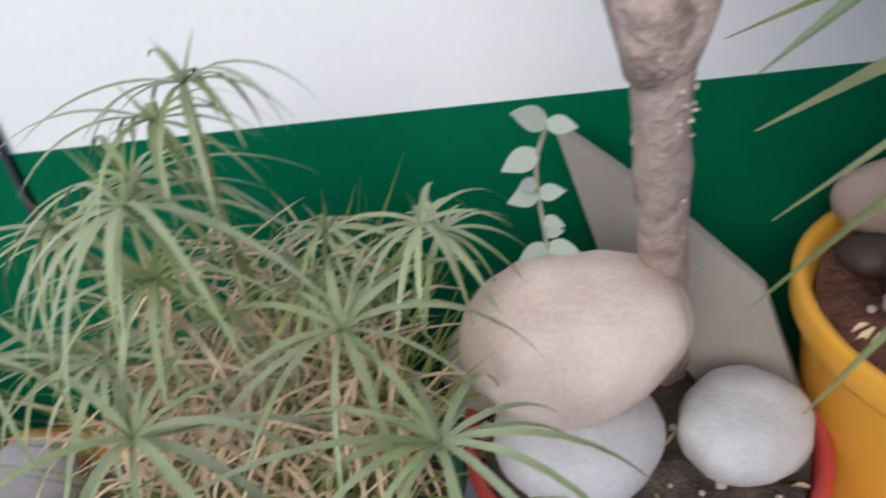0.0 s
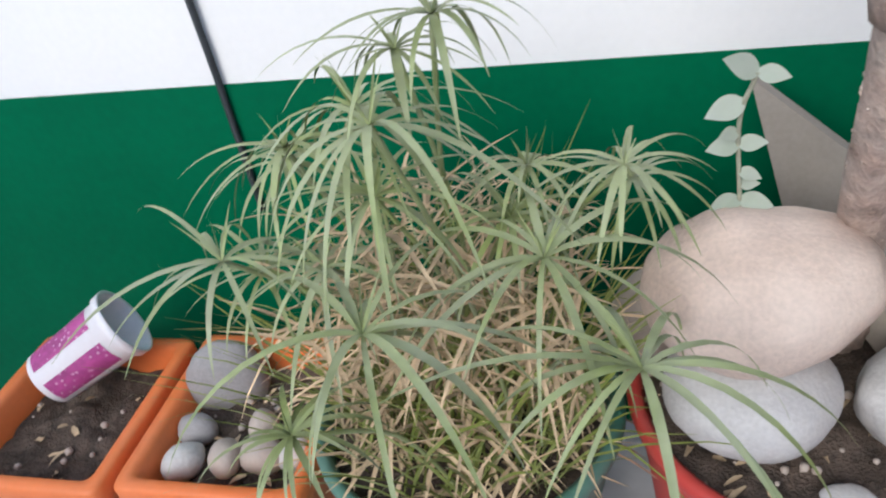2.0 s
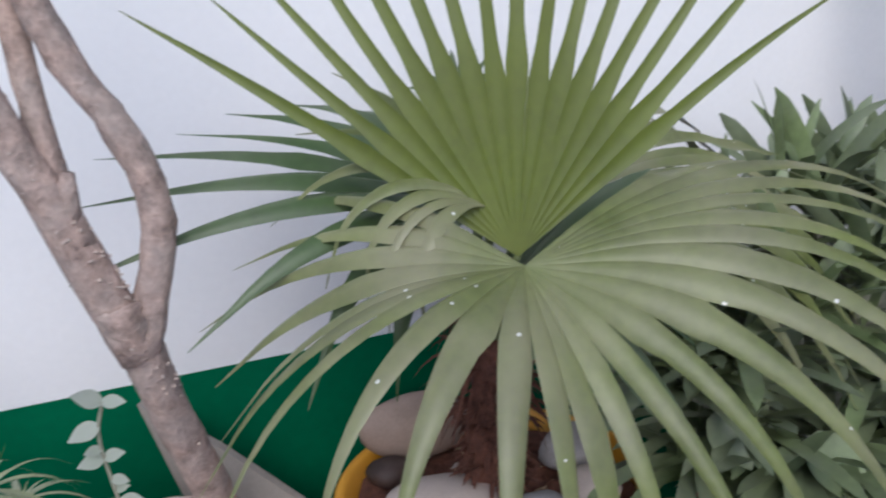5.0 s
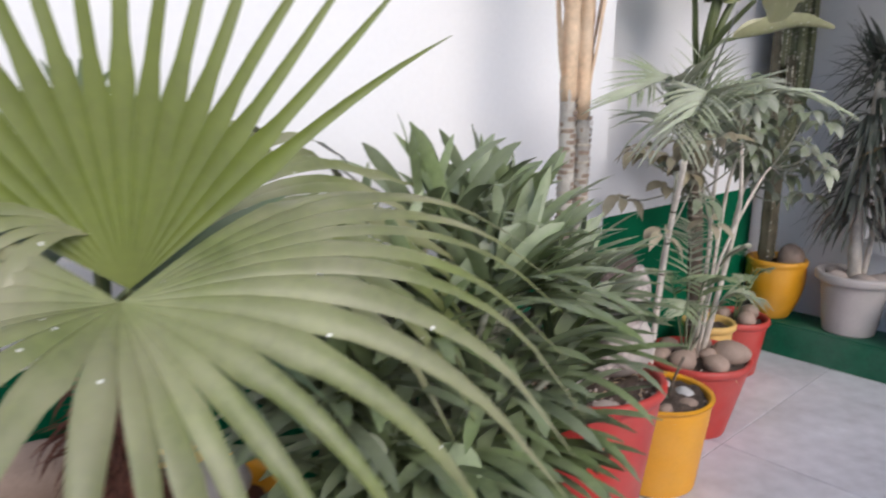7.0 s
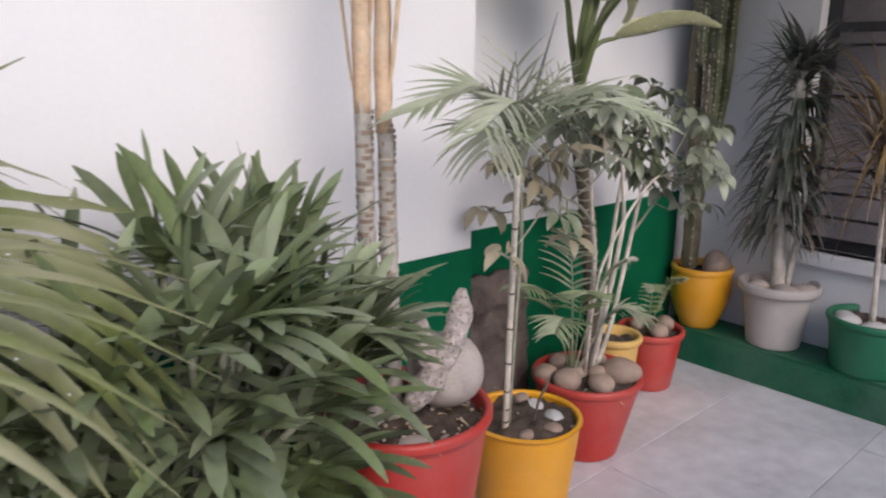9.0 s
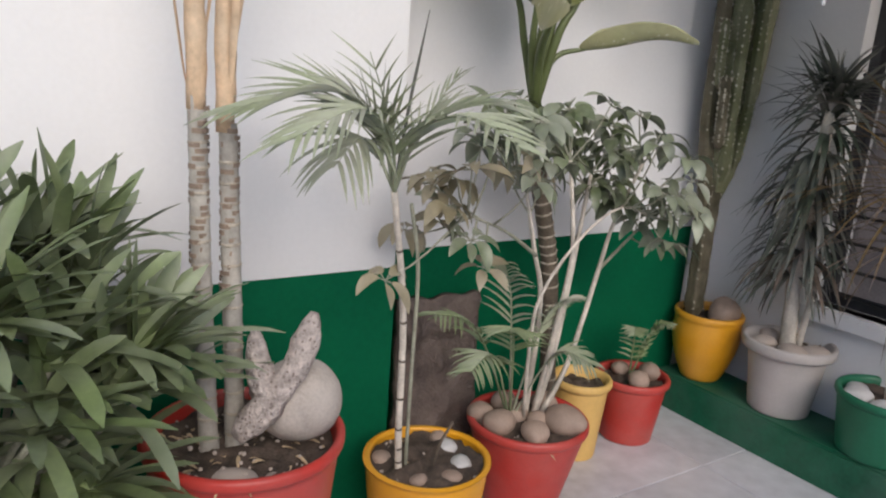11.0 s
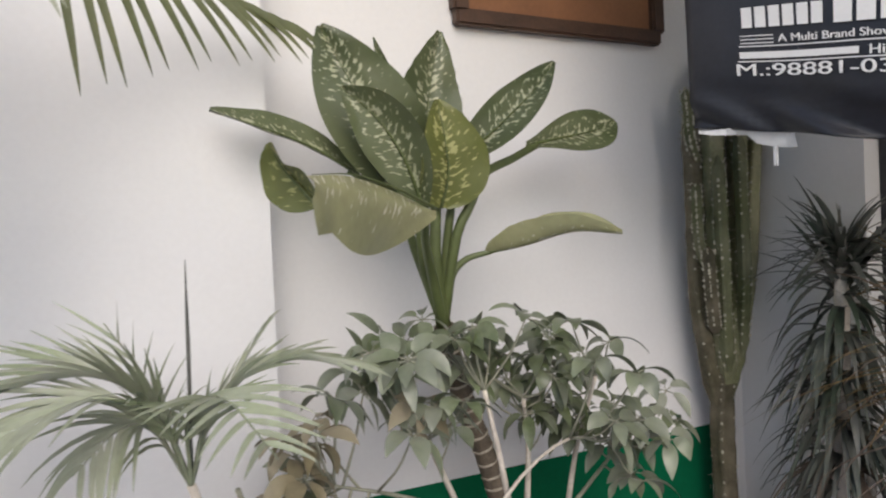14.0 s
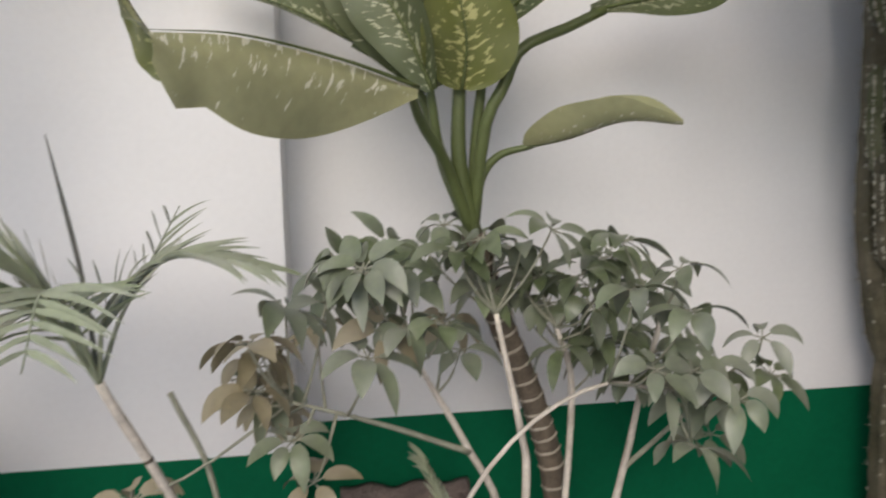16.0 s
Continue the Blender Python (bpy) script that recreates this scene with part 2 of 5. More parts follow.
def tube(bm, pts, radii, n=8, bump=0.0, seed=0.0):
    """A round limb along a line of points."""
    pts = [Vector(p) for p in pts]
    if not hasattr(radii, "__len__"):
        radii = [radii] * len(pts)
    rings, up = [], V(0.31, 0.22, 0.92)
    for i, p in enumerate(pts):
        d = (pts[min(i + 1, len(pts) - 1)] - pts[max(i - 1, 0)]).normalized()
        s = d.cross(up)
        if s.length < 0.1:
            s = d.cross(V(1, 0, 0))
        s.normalize()
        u = s.cross(d)
        ring = []
        for k in range(n):
            a = 2 * math.pi * k / n
            r = radii[i] * (1 + bump * noise.noise(V(math.cos(a) * 2, math.sin(a) * 2 + seed, i * 0.7)))
            ring.append(bm.verts.new(p + (s * math.cos(a) + u * math.sin(a)) * r))
        rings.append(ring)
    for a, b in zip(rings, rings[1:]):
        for k in range(n):
            bm.faces.new((a[k], a[(k + 1) % n], b[(k + 1) % n], b[k]))
    bm.faces.new(rings[0][::-1])
    bm.faces.new(rings[-1])
    return bm


def curve_pts(ctrl, n):
    """A smooth line through control points."""
    c = [Vector(p) for p in ctrl]
    c = [c[0] * 2 - c[1]] + c + [c[-1] * 2 - c[-2]]
    out = []
    segs = len(c) - 3
    for i in range(n + 1):
        u = i / n * segs
        k = min(int(u), segs - 1)
        t = u - k
        a, b, d, e = c[k:k + 4]
        out.append(0.5 * (2 * b + (d - a) * t + (2 * a - 5 * b + 4 * d - e) * t * t + (3 * b - 3 * d + e - a) * t ** 3))
    return out


def strip(bm, pts, widths, up, fold=0.15):
    """A leaf blade along points: two halves that meet at a folded midrib."""
    rows = []
    for i, p in enumerate(pts):
        d = pts[min(i + 1, len(pts) - 1)] - pts[max(i - 1, 0)]
        if d.length < 1e-6:
            d = V(0, 0, 1)
        d.normalize()
        s = d.cross(up)
        if s.length < 0.05:
            s = d.cross(V(1, 0, 0.3))
        s.normalize()
        nrm = s.cross(d)
        w = widths[i]
        rows.append((bm.verts.new(p - s * w + nrm * w * fold), bm.verts.new(p), bm.verts.new(p + s * w + nrm * w * fold)))
    for a, b in zip(rows, rows[1:]):
        bm.faces.new((a[0], a[1], b[1], b[0]))
        bm.faces.new((a[1], a[2], b[2], b[1]))


def arc_leaf(bm, base, way, length, width, droop, n=7, shape="strap", up=None, fold=0.15, twist=0.0):
    """A blade that leaves base along way and bends down under its weight."""
    way = Vector(way).normalized()
    p, d = Vector(base), way.copy()
    pts, ws = [p.copy()], []
    for i in range(n):
        d = (d + V(0, 0, -droop / n)).normalized()
        p = p + d * (length / n)
        pts.append(p.copy())
    for i in range(n + 1):
        t = i / n
        if shape == "strap":
            w = min(1, 0.45 + t * 3) * math.sqrt(max(0.01, 1 - (max(0, t - 0.6) / 0.4) ** 2.2))
        elif shape == "grass":
            w = min(1, 0.5 + t * 3) * (1 - t ** 2.2 * 0.95)
        else:
            w = math.sin(math.pi * min(1, 0.06 + 0.94 * t) ** 0.8) + 0.03
        ws.append(width * 0.5 * max(0.03, w))
    u = Vector(up) if up else (V(0, 0, 1) if abs(way.z) < 0.9 else V(way.y, -way.x, 0.3))
    if twist:
        u = Matrix.Rotation(twist, 3, way) @ u
    strip(bm, pts, ws, u, fold)
    return pts


def stone_mesh(bm, c, size, seed, rough=0.12, turn=0.0, tilt=0.0, sub=4, egg=0.0):
    r = bmesh.ops.create_icosphere(bm, subdivisions=sub, radius=1)
    m = Matrix.Rotation(turn, 3, "Z") @ Matrix.Rotation(tilt, 3, "Y")
    for v in r["verts"]:
        n = v.co.normalized()
        k = 1 + rough * noise.noise(n * 0.9 + V(seed * 3.1, seed, 0)) + rough * 0.25 * noise.noise(n * 3 + V(seed, 0, seed))
        q = V(n.x * size[0], n.y * size[1] * (1 - egg * 0.5 * n.x), n.z * size[2] * (1 - egg * n.x)) * k
        v.co = Vector(c) + m @ q
    return bm


def stone(name, c, size, material, label, seed, rough=0.14, turn=0.0, tilt=0.0, group="", sub=3, egg=0.0):
    bm = bmesh.new()
    stone_mesh(bm, (0, 0, 0), size, seed, rough, turn, tilt, sub, egg)
    ob = part(name, bm, material)
    ob.location = c
    return tagged(ob, label, "stone", group)


def speckle(m, scale, size, color):
    """Adds sparse droppings of another colour to a surface."""
    N, L = m.node_tree.nodes, m.node_tree.links
    b = N["Principled BSDF"]
    old = b.inputs["Base Color"].links[0].from_socket
    co = N.new("ShaderNodeTexCoord")
    vo = N.new("ShaderNodeTexVoronoi")
    vo.inputs["Scale"].default_value = scale
    L.new(co.outputs["Object"], vo.inputs["Vector"])
    lt = N.new("ShaderNodeMath")
    lt.operation = "LESS_THAN"
    lt.inputs[1].default_value = size
    L.new(vo.outputs["Distance"], lt.inputs[0])
    mx = N.new("ShaderNodeMix")
    mx.data_type = "RGBA"
    L.new(lt.outputs[0], mx.inputs[0])
    L.new(old, mx.inputs[6])
    mx.inputs[7].default_value = (*color, 1)
    L.new(mx.outputs[2], b.inputs["Base Color"])


speckle(M_FAN, 21, 0.06, (0.75, 0.74, 0.68))
speckle(M_CORAL, 75, 0.24, (0.24, 0.19, 0.17))
speckle(M_CUPP, 75, 0.22, (0.62, 0.34, 0.5))


# ---- the place ----
XE, YR, XB, DADO = 2.994, 0.20, 4.96, 0.90
BENCH_X, BENCH_Z = 4.66, 0.18


def slab(name, x0, x1, y0, y1, z0, z1, material, label, category, bevel=0.0):
    ob = part(name, box(bmesh.new(), x0, x1, y0, y1, z0, z1, bevel), material, smooth=False)
    return tagged(ob, label, category, kind="structure")


slab("wall_north", -3.0, XE, 0.0, 0.5, -0.1, 3.4, M_WHITE, "white painted plaster wall above a green band", "wall")
slab("wall_recess", XE, XB + 0.3, YR, 0.5, -0.1, 3.4, M_WHITE, "white painted wall set back in the corner", "wall")
slab("wall_west", -3.3, -3.0, -4.6, 0.5, -0.1, 2.2, M_WHITE, "plain white boundary wall", "wall")
slab("wall_south", -3.3, XB + 0.3, -4.9, -4.6, -0.1, 1.9, M_WHITE, "plain white boundary wall opposite the plants", "wall")
# The ceiling slab is out of view, added to darken the right end.
slab("ceiling", 3.50, XB + 0.3, -2.3, 0.5, 3.4, 3.55, M_CEIL, "unseen roof slab added to shade the right end", "ceiling")
slab("dado", -3.0, XE + 0.003, -0.004, 0.19, -0.05, DADO, M_DADO, "glossy dark green painted wall band", "wall band")
slab("dado_recess", XE + 0.003, 4.77, YR - 0.004, YR + 0.02, -0.05, DADO, M_DADO, "glossy dark green painted band in the recess", "wall band")

# window wall with its opening
WY0, WY1, WZ0, WZ1 = -1.75, -0.35, 0.66, 2.35
bm = bmesh.new()
box(bm, XB, XB + 0.25, WY1, YR, -0.1, 3.4)
box(bm, XB, XB + 0.25, -4.6, WY0, -0.1, 3.4)
box(bm, XB, XB + 0.25, WY0, WY1, -0.1, WZ0)
box(bm, XB, XB + 0.25, WY0, WY1, WZ1, 3.4)
tagged(part("wall_east", bm, M_WHITE, smooth=False), "white painted wall with a barred window", "wall", kind="structure")
win = thing("window_1", (XB + 0.1, -1.05, WZ0), "dark barred window with a white sill", "window", kind="structure")
bm = bmesh.new()
for y in (WY0, WY1 - 0.05, -0.82):
    box(bm, XB + 0.08, XB + 0.13, y, y + 0.05, WZ0, WZ1, 0.004)
for z in (WZ0, WZ1 - 0.05, 1.72):
    box(bm, XB + 0.082, XB + 0.128, WY0 + 0.05, WY1 - 0.05, z, z + 0.045, 0.004)
part("window_frame", bm, M_IRON, win, "dark painted window frame", smooth=False)
part("window_sill", box(bmesh.new(), XB - 0.05, XB + 0.08, WY0 - 0.05, WY1 + 0.02, WZ0 - 0.07, WZ0, 0.008), M_WHITE, win, "white painted sill", smooth=False)
for z in (0.72, 0.83, 0.95, 1.07, 1.42, 1.66, 2.0):
    part("bar", tube(bmesh.new(), [(XB + 0.06, WY0, z), (XB + 0.06, WY1, z)], 0.008, 8), M_IRON, win)
part("interior", box(bmesh.new(), XB + 0.26, XB + 0.3, WY0 - 0.2, WY1 + 0.2, WZ0 - 0.2, WZ1 + 0.2), M_GLASSY, win, "dim room behind the bars", smooth=False)

tagged(part("bench", box(bmesh.new(), BENCH_X, XB, -3.2, YR - 0.004, -0.02, BENCH_Z, 0.012), M_BENCH, smooth=False),
       "low green painted concrete ledge along the wall", "ledge", kind="structure")


# ---- pots ----
def pot(name, c, r, h, material, label, rb=0.7, lip=0.02, liph=0.035, fill=M_SOIL, fill_depth=0.04, urn=False, ridges=0, group="plant pots"):
    """A round pot standing at c (its foot) with a rolled lip, a wall of real thickness and soil inside."""
    t = thing(name, c, label, "plant pot", group)
    b = r * rb
    prof = [(b * 0.94, 0.0), (b, 0.006)]
    n = 30
    for i in range(1, n):
        u = i / n
        if urn:
            rr = b + (r * 0.98 - b) * math.sin(min(1, u * 1.25) * math.pi / 2) * (1 - 0.06 * max(0, u - 0.75) * 4)
        else:
            rr = b + (r - lip - b) * u
        rr += 0.0015 * math.sin(u * ridges * math.pi * 2) if ridges else 0
        prof.append((rr, u * (h - liph)))
    e = prof[-1][0]
    prof += [(e, h - liph), (r - 0.004, h - liph + 0.004), (r, h - liph + 0.012), (r, h - 0.008), (r - 0.006, h), (r - 0.016, h), (r - 0.024, h - 0.008),
             (r - lip - 0.012, h - liph), (r - lip - 0.02, h - fill_depth - 0.05)]
    part("body", lathe(bmesh.new(), c, prof, 56, 0.012, c[0] * 7), material, t)
    rf = r - lip - 0.016
    bm = bmesh.new()
    rings = [[bm.verts.new((c[0], c[1], c[2] + h - fill_depth + 0.012))]]
    for j in range(1, 13):
        q = rf * j / 12
        rings.append([bm.verts.new((c[0] + q * math.cos(a), c[1] + q * math.sin(a),
                     c[2] + h - fill_depth + 0.03 * noise.noise(V(q * 22 * math.cos(a), q * 22 * math.sin(a), c[0] * 5)) + 0.01 * (1 - j / 12)))
                     for a in [2 * math.pi * k / 40 for k in range(40)]])
    for k in range(40):
        bm.faces.new((rings[0][0], rings[1][k], rings[1][(k + 1) % 40]))
        for a, b2 in zip(rings[1:], rings[2:]):
            bm.faces.new((a[k], b2[k], b2[(k + 1) % 40], a[(k + 1) % 40]))
    part("soil", bm, fill, t, "dry soil")
    return t


def trough(c, w, d, h, label, turn=0.0):
    """A tapered rectangular planter with a broad rolled rim."""
    t = thing("planter", (0, 0, 0), label, "planter", "orange planters")
    R = Matrix.Translation(c) @ Matrix.Rotation(turn, 4, "Z")
    bm = bmesh.new()

    def ring(wx, dy, z, rr=0.02):
        vs = []
        for sx, sy, a0 in ((1, 1, 0), (-1, 1, 90), (-1, -1, 180), (1, -1, 270)):
            for k in range(5):
                a = radians(a0 + k * 22.5)
                vs.append(bm.verts.new(R @ V(sx * (wx / 2 - rr) + rr * math.cos(a), sy * (dy / 2 - rr) + rr * math.sin(a), z)))
        return vs
    rs = [ring(w * 0.8, d * 0.8, 0), ring(w * 0.83, d * 0.83, 0.01), ring(w - 0.05, d - 0.05, h - 0.06), ring(w - 0.01, d - 0.01, h - 0.055),
          ring(w, d, h - 0.045), ring(w, d, h - 0.008), ring(w - 0.01, d - 0.01, h), ring(w - 0.05, d - 0.05, h), ring(w - 0.065, d - 0.065, h - 0.012),
          ring(w - 0.09, d - 0.09, h - 0.14)]
    for a, b in zip(rs, rs[1:]):
        n = len(a)
        for k in range(n):
            bm.faces.new((a[k], a[(k + 1) % n], b[(k + 1) % n], b[k]))
    bm.faces.new(rs[0][::-1])
    part("body", bm, M_ORG, t)
    bm = bmesh.new()
    nx, ny = 14, 18
    g = [[bm.verts.new(R @ V((i / nx - 0.5) * (w - 0.082), (j / ny - 0.5) * (d - 0.082), h - 0.066 + 0.03 * noise.noise(V(i * 0.5, j * 0.5, c[0] * 3))))
          for j in range(ny + 1)] for i in range(nx + 1)]
    for i in range(nx):
        for j in range(ny):
            bm.faces.new((g[i][j], g[i + 1][j], g[i + 1][j + 1], g[i][j + 1]))
    part("soil", bm, M_SOIL, t, "dark dry soil")
    return t


trough((-0.885, -0.375, 0), 0.38, 0.40, 0.40, "orange plastic planter filled with dark soil")
trough((-0.495, -0.36, 0), 0.36, 0.40, 0.40, "orange plastic planter with pebbles and soil")
pot("green_pot", (-0.06, -0.36, 0), 0.27, 0.45, M_GPOT, "worn sea green pot of an umbrella sedge", lip=0.014)
pot("red_pot", (0.485, -0.345, 0), 0.275, 0.495, M_RED, "red plastic pot heaped with pale boulders", lip=0.014, fill_depth=0.03)
pot("yellow_pot", (1.03, -0.34, 0), 0.317, 0.685, M_YEL, "large yellow plastic pot of a fan palm", fill=M_SOILR, fill_depth=0.035, rb=0.72, lip=0.022, liph=0.055)
pot("red_pot", (1.75, -0.42, 0), 0.25, 0.5, M_RED, "red plastic pot under a dense strap leaved bush")
pot("red_pot", (2.36, -0.38, 0), 0.255, 0.63, M_RED, "tall red plastic pot with twin palm trunks", rb=0.66, lip=0.014)
pot("yellow_pot", (2.98, -0.30, 0), 0.205, 0.36, M_YEL, "ridged yellow plastic pot with pebbles and a bare cane", rb=0.78, ridges=14, lip=0.008, liph=0.015, fill_depth=0.022)
pot("red_pot", (3.49, -0.19, 0), 0.225, 0.34, M_RED, "red plastic pot full of round cobbles", rb=0.62, lip=0.012, fill_depth=0.025)
pot("yellow_pot", (3.92, -0.02, 0), 0.13, 0.35, M_TAN, "small pale yellow pot standing behind the red ones", lip=0.014)
pot("red_pot", (4.25, -0.01, 0), 0.165, 0.30, M_RED, "small red pot with stones beside the green ledge", lip=0.014)
pot("yellow_urn", (4.78, 0.025, BENCH_Z), 0.163, 0.34, M_YEL, "yellow urn shaped pot of a tall cactus on the ledge", rb=0.55, urn=True, lip=0.012)
pot("grey_pot", (4.815, -0.375, BENCH_Z), 0.195, 0.33, M_WPOT, "dusty pale grey plastic pot on the green ledge", rb=0.66, liph=0.05, lip=0.03)
pot("green_pot", (4.82, -0.82, BENCH_Z), 0.20, 0.26, M_GPOT2, "bright green pot with white stones on the ledge", rb=0.8, lip=0.012)


# ---- stones and loose things in the pots ----
BIG = "boulders in the red pot"
stone("boulder", (0.388, -0.385, 0.728), (0.155, 0.134, 0.100), M_STONEP, "large smooth pinkish beige boulder resting on a paler one", 3, 0.13, 0.15, -0.16, BIG, 5, 0.17)
stone("boulder", (0.38, -0.42, 0.565), (0.122, 0.115, 0.08), M_STONEW, "flat whitish boulder under a larger one", 5, 0.09, 0.1, 0.06, BIG, 4)
stone("boulder", (0.625, -0.40, 0.525), (0.105, 0.09, 0.078), M_STONEW, "rounded white boulder at the pot's rim", 9, 0.2, 0.4, 0.1, BIG, 4)
stone("pebble", (0.50, -0.535, 0.475), (0.035, 0.025, 0.012), M_STONEW, "flat pale chip on the soil", 11, 0.2)
stone("boulder", (0.25, -0.26, 0.56), (0.06, 0.05, 0.09), M_STONE, "small grey stone behind the boulders", 13, 0.2)
P2 = "pebbles in the orange planter"
for k, (x, y, s, m) in enumerate([(-0.61, -0.42, 0.042, M_STONEG), (-0.60, -0.495, 0.043, M_STONEW), (-0.52, -0.48, 0.04, M_STONE), (-0.452, -0.465, 0.045, M_STONE),
                                  (-0.385, -0.455, 0.038, M_STONEW), (-0.475, -0.40, 0.036, M_STONE)]):
    stone("pebble", (x + 0.01, y + 0.03, 0.358), (s * 0.98, s * 0.8, s * 0.92), m, "round pale river pebble on dark soil", 20 + k, 0.18, k, 0.2 * k, P2)
stone("boulder", (-0.585, -0.27, 0.37), (0.085, 0.05, 0.095), M_STONEG, "tall grey stone standing in the planter", 31, 0.16, 0.3, 0.2, P2, 4)
YP = "stones in the fan palm pot"
for k, (x, y, z, a, b, c, m) in enumerate([(0.925, -0.385, 0.69, 0.125, 0.07, 0.042, M_STONE), (1.05, -0.50, 0.685, 0.065, 0.055, 0.045, M_STONEG), (0.945, -0.15, 0.735, 0.13, 0.055, 0.07, M_STONEB),
                                           (0.855, -0.22, 0.685, 0.055, 0.045, 0.03, M_DARKST), (1.19, -0.46, 0.68, 0.06, 0.05, 0.04, M_STONE), (1.22, -0.33, 0.695, 0.085, 0.06, 0.045, M_STONEG),
                                           (0.95, -0.50, 0.665, 0.05, 0.04, 0.03, M_STONEB)]):
    stone("cobble", (x, y, z), (a, b, c), m, ["flat beige cobble on brown coir", "grey rounded cobble on the coir", "tall brownish stone at the pot's back", "flat dark brown stone by the rim", "pale cobble by the rim",
          "grey cobble beside the palm trunk", "small brown cobble on the coir"][k], 40 + k, 0.15, 0.15 * k - 0.2, 0.1, YP)
BR = "cobbles in the red pot"
for k, (x, y, s) in enumerate([(3.35, -0.20, 0.058), (3.45, -0.16, 0.05), (3.57, -0.30, 0.072), (3.47, -0.06, 0.045), (3.42, -0.31, 0.05), (3.62, -0.13, 0.05), (3.50, -0.24, 0.042), (3.34, -0.10, 0.05)]):
    stone("cobble", (x, y, 0.33 + 0.3 * s), (s * 1.1, s, s * 0.75), M_STONEB, "round brownish cobble on the pot's soil", 60 + k, 0.15, k, 0.1, BR)
for k, (x, y, s) in enumerate([(3.09, -0.25, 0.034), (3.07, -0.36, 0.036), (3.0, -0.41, 0.03), (2.90, -0.38, 0.026), (3.10, -0.18, 0.028), (2.86, -0.22, 0.03)]):
    stone("pebble", (x, y, 0.33 + 0.2 * s), (s * 1.2, s, s * 0.7), M_STONEW if k < 2 else M_STONEB, "small pebble on the yellow pot's soil", 80 + k, 0.18, k, 0.1, "pebbles in the yellow pot")
for k, (x, y, s) in enumerate([(4.21, -0.08, 0.05), (4.32, -0.04, 0.055), (4.24, 0.06, 0.04)]):
    stone("cobble", (x, y, 0.285 + 0.4 * s), (s, s * 0.9, s * 0.8), M_STONEB, "brownish cobble in the small red pot", 90 + k, 0.15, k, 0.1, "cobbles in the small red pot")
stone("cobble", (4.80, -0.04, 0.525), (0.09, 0.07, 0.075), M_STONEB, "large brown cobble at the foot of the cactus", 97, 0.12, 0.2, 0.2, "", 4)
for k, (x, y, s) in enumerate([(4.73, -0.31, 0.05), (4.72, -0.44, 0.06), (4.80, -0.50, 0.055), (4.90, -0.34, 0.04), (4.85, -0.26, 0.045)]):
    stone("cobble", (x, y, 0.475 + 0.25 * s), (s * 1.2, s, s * 0.6), M_STONE, "pale flat cobble in the grey pot", 100 + k, 0.15, k, 0.1, "cobbles in the grey pot")
for k, (x, y, s) in enumerate([(4.72, -0.74, 0.055), (4.80, -0.70, 0.04), (4.70, -0.86, 0.05), (4.88, -0.92, 0.05), (4.79, -0.92, 0.04)]):
    stone("cobble", (x, y, 0.405 + 0.3 * s), (s * 1.2, s, s * 0.6), M_STONEW, "whitish cobble in the bright green pot", 110 + k, 0.15, k, 0.1, "cobbles in the green pot")
for k, (x, y, s) in enumerate([(2.28, -0.53, 0.05), (2.38, -0.56, 0.035)]):
    stone("cobble", (x, y, 0.57 + 0.2 * s), (s * 1.2, s, s * 0.6), M_STONE, "pale cobble by the palm trunks", 115 + k, 0.15, k, 0.1)

# round weathered stone with a mottled, two-armed clay ornament
stone("round_stone", (2.485, -0.42, 0.705), (0.112, 0.11, 0.108), M_BALL, "weathered round stone ball on the tall red pot", 121, 0.05, 0, 0, "", 4)
bm = bmesh.new()
tube(bm, curve_pts([(2.31, -0.47, 0.66), (2.385, -0.49, 0.755), (2.45, -0.50, 0.85), (2.50, -0.47, 0.955)], 14), [0.02, 0.03, 0.036, 0.04, 0.04, 0.038, 0.036, 0.034, 0.033, 0.033, 0.034, 0.034, 0.03, 0.022, 0.01], 12, 0.35)
tube(bm, curve_pts([(2.385, -0.48, 0.74), (2.365, -0.46, 0.83), (2.36, -0.44, 0.92)], 10), [0.03, 0.034, 0.036, 0.036, 0.034, 0.032, 0.03, 0.027, 0.023, 0.017, 0.008], 12, 0.35, 3)
tagged(part("ornament", bm, M_CORAL), "mottled pale clay ornament with two arms", "ornament")

# yoghurt tub lying on the planter
tub = thing("plastic_tub", (-0.90, -0.27, 0.40), "white and magenta plastic tub lying on its side", "tub")
ax0, ax1 = V(-0.945, -0.335, 0.425), V(-0.79, -0.235, 0.50)
d = (ax1 - ax0)
turn = d.to_track_quat("Z", "Y").to_matrix().to_4x4()
L0 = d.length


def laid(prof, n=40):
    b = lathe(bmesh.new(), (0, 0, 0), prof, n)
    bmesh.ops.transform(b, matrix=Matrix.Translation(ax0) @ turn, verts=b.verts)
    return b


